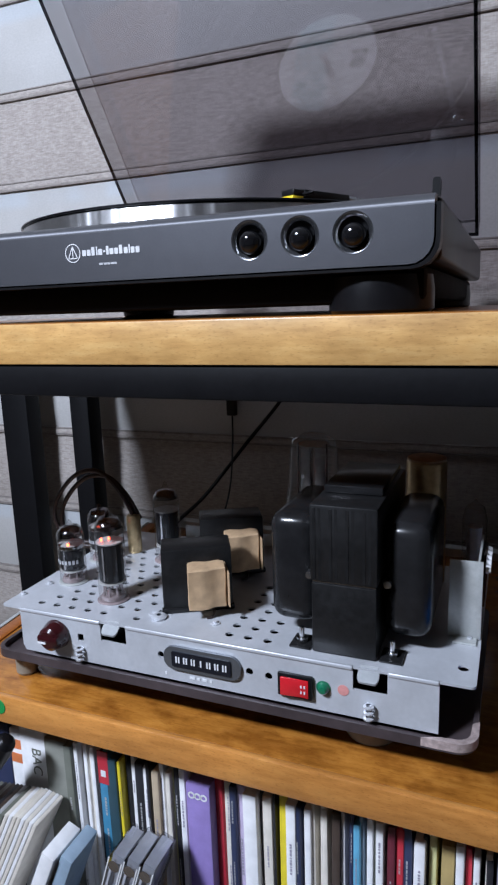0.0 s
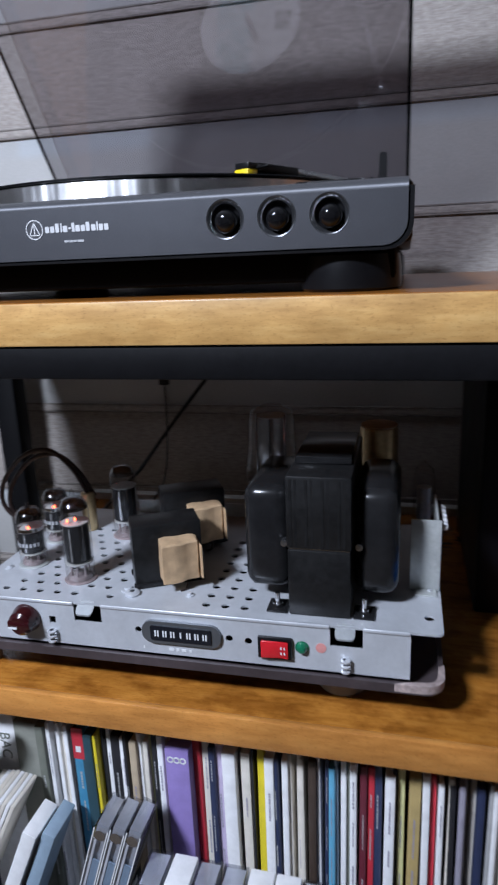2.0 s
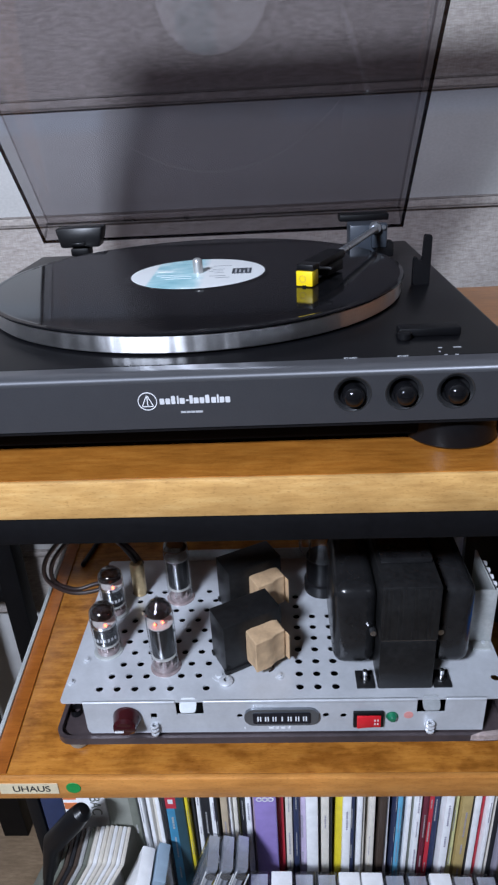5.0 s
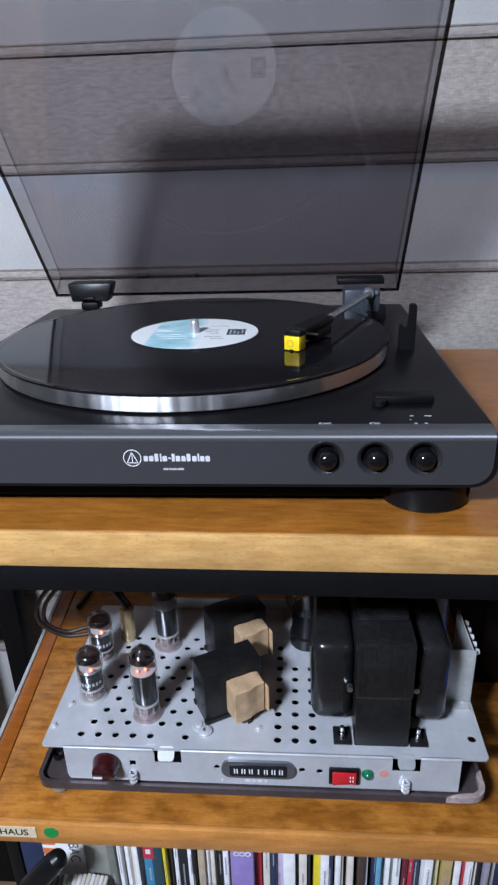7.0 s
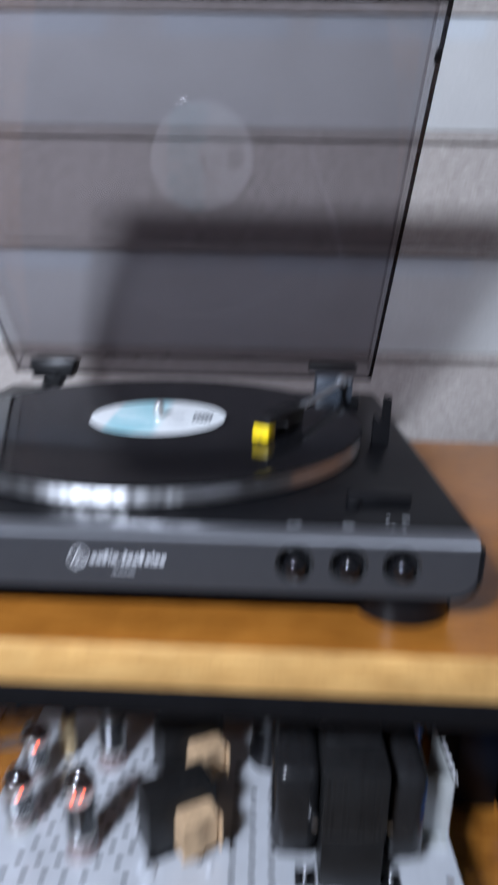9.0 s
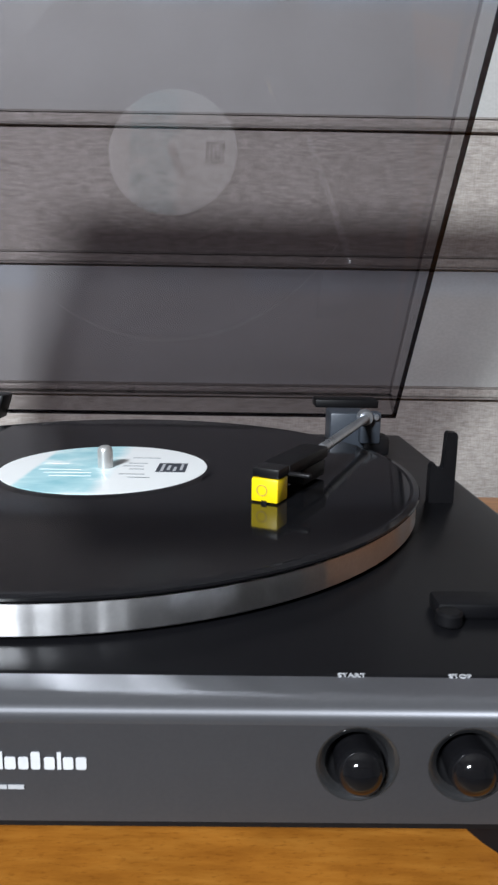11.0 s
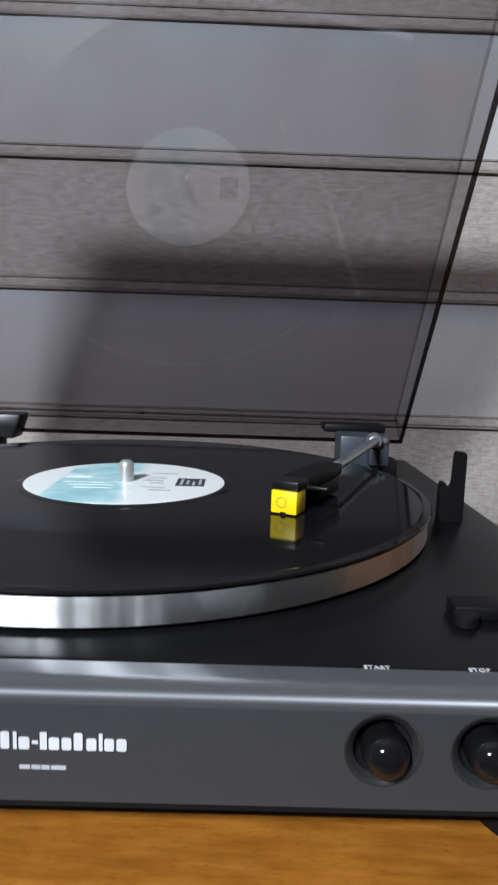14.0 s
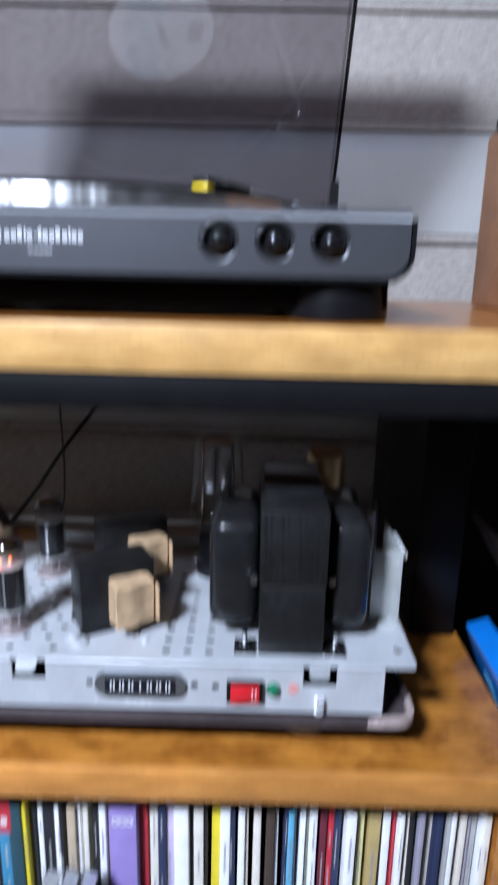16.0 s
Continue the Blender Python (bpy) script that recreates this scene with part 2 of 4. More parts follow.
DIM_INK = plain("dim_ink", (0.42, 0.43, 0.45), 0.5, 0.0, 0.06, 300, 0.0)
DARK_INK = plain("dark_ink", (0.03, 0.03, 0.035), 0.6, 0.0, 0.1, 300, 0.0)
VINYL = vinyl_grooves("vinyl")
LABEL = label_paper("label_paper")
LID = tinted("smoked_acrylic", (0.640, 0.625, 0.642), 0.015, 1.5, 1.1)
LID_SIDE = tinted("smoked_acrylic_side", (0.70, 0.69, 0.70), 0.03, 1.45, 0.25)
LID_EDGE = tinted("smoked_acrylic_edge", (0.22, 0.22, 0.24), 0.05, 1.4, 1.0)
ZINC = plain("chassis_zinc", (0.58, 0.60, 0.635), 0.36, 0.25, 0.03, 420, 0.05, 0.0, 0.14)
ZINC_DULL = plain("bracket_zinc", (0.52, 0.54, 0.53), 0.5, 0.2, 0.10, 300, 0.10, 0.0, 0.25)
# Near-black that paints shade on and inside the zinc chassis.
INSIDE_SHADOW = plain("chassis_painted_shadow", (0.004, 0.004, 0.004), 0.8, spec=0.1)
TRAY = plain("tray_enamel", (0.085, 0.066, 0.070), 0.38, 0.2, 0.12, 200, 0.08, 0.0, 0.35)
IRON = plain("transformer_black", (0.016, 0.016, 0.017), 0.24, 0.0, 0.2, 160, 0.15, 0.1, 0.3, spec=0.28)
LAMS = plain("lamination_black", (0.013, 0.013, 0.0135), 0.36, 0.0, 0.3, 260, 0.3, 0.0, 0.35, spec=0.28)
SCUFF = plain("worn_enamel", (0.50, 0.40, 0.38), 0.5, 0.1, 0.3, 300, 0.1, 0.0, 0.4)
KRAFT = plain("kraft_paper", (0.60, 0.405, 0.235), 0.7, 0.0, 0.20, 110, 0.7, 0.0, 0.42)
BAKELITE = plain("maroon_bakelite", (0.036, 0.006, 0.008), 0.16, 0.0, 0.15, 200, 0.02, 0.3)
RED = plain("rocker_red", (0.66, 0.02, 0.03), 0.25, 0.0, 0.06, 200, 0.0, 0.2, 0.1)
GREEN_JEWEL = plain("green_jewel", (0.01, 0.16, 0.08), 0.12, 0.0, 0.1, 200, 0.0, 0.5)
RED_INK = plain("red_print", (0.70, 0.30, 0.28), 0.5, 0.0, 0.1, 300, 0.0)
BADGE = plain("badge_grey", (0.20, 0.215, 0.235), 0.3, 0.7, 0.06, 300, 0.05)
BADGE_IN = plain("badge_black", (0.010, 0.012, 0.018), 0.2, 0.0, 0.1, 300, 0.0)
GLASS = tinted("tube_glass", (0.90, 0.90, 0.90), 0.02, 1.5, 1.4)
GETTER = tinted("getter_film", (0.12, 0.095, 0.095), 0.06, 1.8, 2.6)
TAB = plain("tab_metal", (0.30, 0.315, 0.325), 0.5, 0.3, 0.08, 300, 0.1)
PLATE_METAL = plain("anode_bright", (0.62, 0.62, 0.64), 0.25, 0.7, 0.15, 300, 0.05)
ANODE = plain("anode_grey", (0.030, 0.031, 0.034), 0.45, 0.4, 0.15, 300, 0.06)
MICA = plain("mica_white", (0.55, 0.54, 0.52), 0.5, 0.0, 0.15, 300, 0.05)
HEATER = glowing("heater_glow", (1.0, 0.10, 0.04), 12.0)
TUBE_BASE = plain("tube_base_pink", (0.36, 0.29, 0.29), 0.25, 0.2, 0.25, 260, 0.0)
BRASS = plain("foil_brass", (0.66, 0.50, 0.28), 0.30, 0.75, 0.15, 200, 0.1)
FOOT = plain("pale_foot", (0.24, 0.205, 0.155), 0.6)
CABLE = plain("cable_brown", (0.030, 0.018, 0.016), 0.45, 0.0, 0.1, 300, 0.02)
PAINT = plain("wall_paint", (0.56, 0.555, 0.55), 0.8, 0.0, 0.04, 40, 0.1)
CEIL = plain("ceiling_paint", (0.62, 0.62, 0.61), 0.85, 0.0, 0.03, 40, 0.1)
FLOOR = wood("floor_boards", (0.20, 0.14, 0.09), (0.30, 0.215, 0.14), (0.38, 0.28, 0.19), 0.5, 0.1)
TAPE = plain("masking_tape", (0.72, 0.62, 0.42), 0.65, 0.0, 0.06, 300, 0.15)
GREEN = plain("green_sticker", (0.01, 0.27, 0.06), 0.55, 0.0, 0.08, 300, 0.05)
CASE = tinted("clear_case", (0.80, 0.81, 0.84), 0.06, 1.49, 1.3)
LAMP_SHELL = glowing("lamp_diffuser", (1.0, 0.98, 0.95), 3.0)


# ---- helpers of this scene ----
def thing(name, at=(0, 0, 0), label="", category="", group="", kind="", turn=0.0):
    ob = new(name)
    ob.empty_display_size = 0.02
    ob.location = at
    ob.rotation_euler = (0, 0, radians(turn))
    return tagged(ob, label, category, group, kind)


def part(name, bm, material, parent=None, label="", smooth=30.0):
    me = bpy.data.meshes.new(name)
    if smooth:
        for f in bm.faces:
            f.smooth = True
        for e in bm.edges:
            if len(e.link_faces) == 2 and e.calc_face_angle(0) > radians(smooth):
                e.smooth = False
    bm.to_mesh(me)
    bm.free()
    me.materials.append(material)
    ob = new(name, me)
    if parent:
        ob.parent = parent
    if label:
        ob["label"] = label
    return ob


def box(x0, x1, y0, y1, z0, z1, bevel=0.0, seg=2, bm=None):
    bm = bm or bmesh.new()
    got = bmesh.ops.create_cube(bm, size=1)["verts"]
    for v in got:
        v.co = Vector(((x0 + x1) / 2 + v.co.x * (x1 - x0), (y0 + y1) / 2 + v.co.y * (y1 - y0), (z0 + z1) / 2 + v.co.z * (z1 - z0)))
    if bevel:
        edges = list({e for v in got for e in v.link_edges})
        bmesh.ops.bevel(bm, geom=edges, offset=bevel, segments=seg, affect="EDGES", profile=0.5)
    return bm


def lathe(profile, seg=32, centre=(0, 0, 0), axis="z", bm=None):
    """A turned body: profile of (radius, height) pairs about the axis."""
    bm = bm or bmesh.new()
    rings = []
    for r, h in profile:
        ring = []
        for k in range(seg if r > 1e-6 else 1):
            a = 2 * math.pi * k / seg
            p = (r * math.cos(a), r * math.sin(a), h)
            if axis == "y":
                p = (p[0], -p[2], p[1])
            elif axis == "x":
                p = (p[2], p[0], p[1])
            ring.append(bm.verts.new(Vector(p) + Vector(centre)))
        rings.append(ring)
    for a, b in zip(rings, rings[1:]):
        n = max(len(a), len(b))
        for k in range(n):
            q = [a[k % len(a)], a[(k + 1) % len(a)], b[(k + 1) % len(b)], b[k % len(b)]]
            u = list(dict.fromkeys(q))
            if len(u) > 2:
                bm.faces.new(u)
    bmesh.ops.recalc_face_normals(bm, faces=bm.faces)
    return bm


def sheet(outline, holes, depth, to3):
    """A flat sheet with holes through it. Outline and holes are lists of flat points; to3 lays (u, v, w) into space."""
    bm = bmesh.new()
    edges = []
    for loop in [outline, *holes]:
        vs = [bm.verts.new((u, v, 0)) for u, v in loop]
        edges += [bm.edges.new((a, b)) for a, b in zip(vs, vs[1:] + vs[:1])]
    bmesh.ops.triangle_fill(bm, use_beauty=True, use_dissolve=False, edges=edges, normal=(0, 0, 1))
    got = bmesh.ops.extrude_face_region(bm, geom=bm.faces[:])
    for v in (g for g in got["geom"] if isinstance(g, bmesh.types.BMVert)):
        v.co.z -= depth
    for v in bm.verts:
        v.co = Vector(to3(*v.co))
    bmesh.ops.recalc_face_normals(bm, faces=bm.faces)
    return bm


def ring_pts(u, v, r, n=12):
    return [(u + r * math.cos(2 * math.pi * k / n), v + r * math.sin(2 * math.pi * k / n)) for k in range(n)]


def round_rect(u0, u1, v0, v1, r, n=5):
    pts = []
    for cu, cv, a0 in ((u1 - r, v1 - r, 0), (u0 + r, v1 - r, 90), (u0 + r, v0 + r, 180), (u1 - r, v0 + r, 270)):
        for k in range(n + 1):
            a = radians(a0 + 90 * k / n)
            pts.append((cu + r * math.cos(a), cv + r * math.sin(a)))
    return pts


def pipe(name, points, radius, material, parent=None, label=""):
    """A bent round cord through the points, as a mesh."""
    pts = [Vector(p) for p in points]
    path = []
    for i in range(len(pts) - 1):
        p0, p1, p2, p3 = pts[max(i - 1, 0)], pts[i], pts[i + 1], pts[min(i + 2, len(pts) - 1)]
        for k in range(8):
            t = k / 8
            path.append(0.5 * ((2 * p1) + (p2 - p0) * t + (2 * p0 - 5 * p1 + 4 * p2 - p3) * t * t + (3 * p1 - p0 - 3 * p2 + p3) * t ** 3))
    path.append(pts[-1])
    bm = bmesh.new()
    rings, up = [], Vector((0.13, 0.2, 0.97))
    for i, p in enumerate(path):
        d = (path[min(i + 1, len(path) - 1)] - path[max(i - 1, 0)]).normalized()
        s = d.cross(up).normalized()
        u = s.cross(d)
        rings.append([bm.verts.new(p + radius * (math.cos(a) * s + math.sin(a) * u)) for a in (k * math.pi / 4 for k in range(8))])
    for a, b in zip(rings, rings[1:]):
        for k in range(8):
            bm.faces.new((a[k], a[(k + 1) % 8], b[(k + 1) % 8], b[k]))
    bm.faces.new(rings[0][::-1])
    bm.faces.new(rings[-1])
    return part(name, bm, material, parent, label)


def lettering(name, text, size, m, material, parent, label=""):
    """Flat raised letters, as a mesh."""
    cu = bpy.data.curves.new(name, "FONT")
    cu.body, cu.size, cu.align_x, cu.align_y, cu.extrude = text, size, "CENTER", "CENTER", 0.00012
    ob = bpy.data.objects.new(name, cu)
    scene.collection.objects.link(ob)
    deps = bpy.context.evaluated_depsgraph_get()
    me = bpy.data.meshes.new_from_object(ob.evaluated_get(deps))
    bpy.data.objects.remove(ob)
    me.materials.clear()
    me.materials.append(material)
    res = new(name, me)
    res.parent = parent
    res.matrix_basis = m
    if label:
        res["label"] = label
    return res


# ---- the room ----
WALL_Y = 0.49
room = tagged(part("floor", box(-2.6, 2.6, -3.2, 0.6, -1.05, -1.0), FLOOR), "wooden floor of the room", "floor", kind="structure")
tagged(part("ceiling", box(-2.6, 2.6, -3.2, 0.6, 1.30, 1.35), CEIL), "plain white ceiling", "ceiling", kind="structure")
tagged(part("wall_north", box(-2.6, 2.6, 0.53, 0.6, -1.0, 1.30), PAINT), "painted wall behind the window shade", "wall", kind="structure")
tagged(part("wall_south", box(-2.6, 2.6, -3.2, -3.1, -1.0, 1.30), PAINT), "plain painted wall", "wall", kind="structure")
tagged(part("wall_west", box(-2.6, -2.5, -3.1, 0.53, -1.0, 1.30), PAINT), "plain painted wall", "wall", kind="structure")
tagged(part("wall_east", box(2.5, 2.6, -3.1, 0.53, -1.0, 1.30), PAINT), "plain painted wall", "wall", kind="structure")

lamp = thing("hanging_lamp", LAMP, "flat white hanging lamp, switched on", "lamp")
lamp.matrix_world = look(LAMP, LAMP_AIM)
part("housing", box(-0.13, 0.13, -0.075, 0.075, 0.012, 0.045, 0.006), CEIL, lamp)
part("diffuser", box(-0.12, 0.12, -0.065, 0.065, 0.004, 0.0118, 0.002), LAMP_SHELL, lamp, "glowing white diffuser")
back = lamp.matrix_world.inverted()
pipe("cord", [back @ (Vector(LAMP) + Vector(d)) for d in ((0.0, -0.02, 0.035), (0.0, -0.022, 0.25), (0.0, -0.02, 0.538))], 0.003, CEIL, lamp, "white lamp cord")

# Folded cloth shade: flat panels with stitched rod pockets between them.
shade = thing("window_shade", (0, WALL_Y, 0), "grey-beige linen roman shade with stitched horizontal pleats", "shade")
PLEATS = [-0.53, -0.41, -0.29, -0.17, -0.05, 0.0675, 0.188, 0.307, 0.428, 0.55, 0.67]
SX0, SX1 = -1.25, 1.25
for z0, z1 in zip(PLEATS, PLEATS[1:]):
    bm = bmesh.new()
    cols = []
    nx, nz = 60, 8
    for i in range(nx + 1):
        x = SX0 + (SX1 - SX0) * i / nx
        col = []
        for k in range(nz + 1):
            t = k / nz
            z = z0 + 0.0045 + (z1 - z0 - 0.009) * t
            sag = 0.0035 * math.sin(math.pi * (1 - t) ** 1.6)
            rip = 0.0022 * noise.noise(Vector((x * 5, z * 9, z0 * 7)))
            col.append(bm.verts.new((x, -sag - rip, z)))
        cols.append(col)
    for a, b in zip(cols, cols[1:]):
        for k in range(nz):
            bm.faces.new((a[k], b[k], b[k + 1], a[k + 1]))
    pale = round((z0 + 0.53) / 0.12) % 2 == 1
    part("cloth_panel", bm, SHEER if pale else CLOTH, shade, "paler smooth cloth band" if pale else "woven slubbed cloth band")
for z in PLEATS[1:-1]:
    part("rod_pocket", box(SX0, SX1, -0.0035, 0.006, z - 0.0045, z + 0.0045, 0.002, 3), CLOTH, shade)
    for s in (-1, 1):
        part("stitch_line", box(SX0, SX1, -0.0042, 0.004, z + s * 0.0052 - 0.0008, z + s * 0.0052 + 0.0008), SEAM, shade, "darker stitched seam")

# ---- the upper shelf with its steel frame ----
upper = thing("upper_shelf", (0, 0, 0), "thick varnished wooden shelf board with pale sawn front edge", "shelf", turn=-0.6)
part("board", sheet(round_rect(-0.335, 0.620, -0.0145, 0.362, 0.028), [], 0.0222, lambda u, v, w: (u, v, w)), WOOD_TOP, upper)
part("front_edge", box(-0.308, 0.594, -0.0175, -0.0142, -0.0226, -0.0003, 0.0008), WOOD_EDGE, upper, "paler golden front edge")

frame_unit = thing("steel_frame", (0, 0, 0), "black square-tube steel frame under the shelf", "frame", turn=-0.6)
part("front_rail", box(-0.325, 0.610, -0.0158, 0.006, -0.0405, -0.0228, 0.0015), STEEL, frame_unit)
part("rear_rail", box(-0.325, 0.285, 0.318, 0.340, -0.0405, -0.0228, 0.0015), STEEL, frame_unit)
for x in (-0.325, 0.263):
    part("side_rail", box(x, x + 0.022, 0.0065, 0.3175, -0.0405, -0.0228, 0.0015), STEEL, frame_unit)
    part("rear_bracket", box(x, x + 0.022, 0.3405, 0.4200, -0.0405, -0.0228, 0.0015), STEEL, frame_unit)
part("post", box(0.263, 0.285, 0.421, 0.443, -1.0, -0.0228, 0.0015), STEEL, frame_unit)

# Black frame that stands by the wall.
back_frame = thing("black_stand", (0, 0, 0), "black metal stand with two uprights near the wall", "stand")
for x, w in ((-0.480, 0.046), (-0.358, 0.030)):
    part("upright", box(x, x + w, 0.424, 0.454, -1.0, -0.0235, 0.002), STEEL, back_frame)
for z in (-0.455, -0.05):
    part("crossbar", box(-0.4335, -0.3585, 0.430, 0.450, z, z + 0.022, 0.0015), STEEL, back_frame)

# ---- the record cabinet below ----
cab = thing("record_cabinet", (0, 0, 0), "low wooden record cabinet with a varnished top", "cabinet")
def slanted(bm):
    """Set the far end of a board further to the left."""
    for v in bm.verts:
        if v.co.x < 0:
            v.co.x -= 0.075 * max(0.0, v.co.y)
    return bm


part("top_board", slanted(box(-0.166, 0.272, -0.0012, 0.345, -0.2694, -0.2496, 0.001)), WOOD_LOW, cab)
part("end_strip", slanted(box(-0.166, -0.1535, -0.0010, 0.344, -0.2495, -0.2482, 0.0004)), WOOD_STRIP, cab, "reddish wooden end strip")
part("front_edge", box(-0.1662, 0.2722, -0.0062, -0.0013, -0.2698, -0.2492, 0.0012), WOOD_LOW_EDGE, cab, "golden front edge, worn")
part("edge_trim", slanted(box(-0.1700, -0.1663, -0.004, 0.345, -0.268, -0.2474, 0.0008)), ZINC_DULL, cab, "thin metal edge strip")
# Added pale bar that draws the glint along the top's rear edge.
part("rear_glint", box(-0.190, 0.2655, 0.3455, 0.3580, -0.2694, -0.2415, 0.001), ZINC_DULL, cab, "pale strip that draws the glint along the back")
part("side", box(-0.1655, -0.155, 0.03, 0.345, -0.99, -0.2699, 0.001), BLACK, cab)
part("side", box(0.266, 0.2765, 0.01, 0.345, -0.99, -0.2699, 0.001), WOOD_LOW, cab)
part("bottom_board", box(-0.1545, 0.2655, -0.15, 0.345, -0.640, -0.616, 0.001), WOOD_LOW, cab)
part("back", box(-0.1545, 0.2655, 0.335, 0.345, -0.615, -0.2699), BLACK, cab)
part("plinth", box(-0.15, 0.26, -0.14, 0.33, -1.0, -0.641), BLACK, cab)

tape = thing("tape_label", (-0.1315, -0.0064, -0.2578), "strip of masking tape with handwritten letters", "label")
part("strip", box(-0.0265, 0.0165, -0.0004, 0.0001, -0.0052, 0.0052), TAPE, tape)
lettering("handwriting", "UHAUS", 0.0085, pose(-0.003, -0.0007, 0, 90, 0, 0), DARK_INK, tape, "dark handwritten letters")
tagged(part("round_sticker", lathe([(0, 0.0004), (0.0052, 0.0004), (0.0054, 0)], 24, (-0.1040, -0.0063, -0.2575), "y"), GREEN), "small round green sticker on the shelf edge", "sticker")

# ---- the turntable ----
tt = thing("turntable", (0, 0, 0), "dark grey belt-drive turntable with raised smoked lid", "turntable")
KNOBS = (0.089, 0.115, 0.1407)
KZ = 0.0372
def low_round(x, z0, z1, r):
    """An outline with square top corners and rounded lower ones."""
    return [(-x, z1)] + [p for p in round_rect(-x, x, z0, z0 + 0.06, r) if p[1] <= z0 + r + 1e-6] + [(x, z1)]


dishes = [ring_pts(x, KZ, 0.0096, 32) for x in KNOBS]
front = part("front_panel", sheet(low_round(0.1772, 0.0215, 0.0470, 0.0112), dishes, 0.008, lambda u, v, w: (u, -w, v)), PANEL, tt, "brushed gunmetal front panel")
part("panel_groove", sheet(low_round(0.1779, 0.0208, 0.0466, 0.0118), [], 0.003, lambda u, v, w: (u, 0.0085 - w, v)), BLACK, tt, "black groove round the panel")
part("bezel", sheet(low_round(0.1800, 0.0195, 0.0477, 0.0125), [low_round(0.1780, 0.0207, 0.0464, 0.0119)], 0.010, lambda u, v, w: (u, 0.0008 - w, v)), BLACK, tt, "rounded black bezel")
# Rounded shoulder between panel and deck, then the deck and its sides.
bm = bmesh.new()
prof = [(0.0, 0.0470)] + [(0.0060 - 0.0060 * math.cos(a), 0.0470 + 0.0050 * math.sin(a)) for a in (radians(9 * k) for k in range(1, 11))] + [(0.012, 0.0521)]
rows_ = [[bm.verts.new((x, y, z)) for y, z in prof] for x in (-0.1772, 0.1772)]
for k in range(len(prof) - 1):
    bm.faces.new((rows_[0][k], rows_[1][k], rows_[1][k + 1], rows_[0][k + 1]))
for row in rows_:
    bm.faces.new(row + [bm.verts.new((row[0].co.x, 0.012, 0.0440))])
uv = bm.loops.layers.uv.new("UVMap")
for f in bm.faces:
    for lp in f.loops:
        lp[uv].uv = (lp.vert.co.x, lp.vert.co.y + lp.vert.co.z)
part("shoulder", bm, SHOULDER, tt, "polished rounded front shoulder", 60)
part("deck", box(-0.1795, 0.1795, 0.0105, 0.345, 0.0225, 0.0520, 0.0035, 3), DECK, tt, "black textured deck")
part("base_tray", box(-0.172, 0.172, 0.016, 0.33, 0.0050, 0.0224, 0.003), UNDER, tt, "black underbody")
for x, y in ((0.148, 0.032), (-0.148, 0.032), (0.148, 0.30), (-0.148, 0.30)):
    part("foot", lathe([(0, 0), (0.0250, 0), (0.0265, 0.0015), (0.0265, 0.0110), (0.0255, 0.0180), (0, 0.0180)], 40, (x, y, 0)), RUBBER, tt, "round black rubber foot")
for x in KNOBS:
    part("dish_rim", lathe([(0.0097, 0.0001), (0.0094, 0.0001), (0.0088, -0.0003), (0.0081, -0.0008), (0.0074, -0.0014)], 40, (x, 0, KZ), "y"), RIM_METAL, tt, "bright rim of the recess", 60)
    part("knob_dish", lathe([(0.0074, -0.0014), (0.0068, -0.0036), (0.005, -0.0060), (0, -0.0068)], 36, (x, 0, KZ), "y"), DISH_DARK, tt, "dark recessed dish", 50)
    part("button", lathe([(0, 0.0050), (0.0024, 0.0047), (0.0044, 0.0036), (0.0055, 0.0016), (0.0058, -0.0010), (0.0056, -0.0060)], 36, (x + 0.0006, 0, KZ - 0.0012), "y"), GLOSS, tt, "round glossy black push button", 60)
# Maker's mark and name drawn as plain shapes, model plate as bars.
mark = lathe([(0.0046, 0.0002), (0.0050, 0.0002), (0.0050, 0.0), (0.0046, 0.0)], 40, (-0.0161, -0.0001, KZ), "y")
part("maker_mark_ring", mark, WHITE_INK, tt, "thin white ring print")
for a, b in (((-0.0030, -0.0028), (0.0, 0.0036)), ((0.0030, -0.0028), (0.0, 0.0036)), ((0.0, -0.0028), (0.0, 0.0036)), ((-0.0030, -0.0028), (0.0030, -0.0028))):
    bm = bmesh.new()
    d = Vector((b[0] - a[0], b[1] - a[1])).normalized()
    n = Vector((-d.y, d.x)) * 0.00022
    quad = [bm.verts.new((-0.0161 + p[0] + s * n.x, -0.0003, KZ + p[1] + s * n.y)) for p, s in ((a, 1), (a, -1), (b, -1), (b, 1))]
    bm.faces.new(quad)
    part("maker_mark_stroke", bm, WHITE_INK, tt)
x = -0.0098
for k, (w, up, dn) in enumerate(((2.6, 0, 0), (2.6, 0, 0), (2.6, 1, 0), (0.9, 1, 0), (2.8, 0, 0), (1.5, -1, 0), (1.7, 1, 0), (2.7, 0, 0), (2.5, 0, 0), (2.6, 1, 0), (2.6, 0, 0), (0.9, 1, 0), (2.5, 0, 0), (2.6, 0, 0))):
    w *= 0.001
    lo, hi = (-0.0019, 0.0013) if up >= 0 else (-0.0005, 0.0004)
    hi += 0.0013 * (up == 1)
    if w > 0.002:
        tall = 0.0026 if up == 1 else 0.0013
        part("name_print", sheet(round_rect(x, x + w * (0.82 if up == 1 else 0.94), KZ - 0.0019, KZ + tall, 0.0005), [], 0.0001, lambda u, v, d: (u, -0.0003 - d, v)), NAME_INK, tt, "white printed name bar")
    else:
        part("name_print", box(x, x + w, -0.0003, -0.0002, KZ + lo, KZ + hi), NAME_INK, tt, "white printed name shape")
    x += w + 0.00042
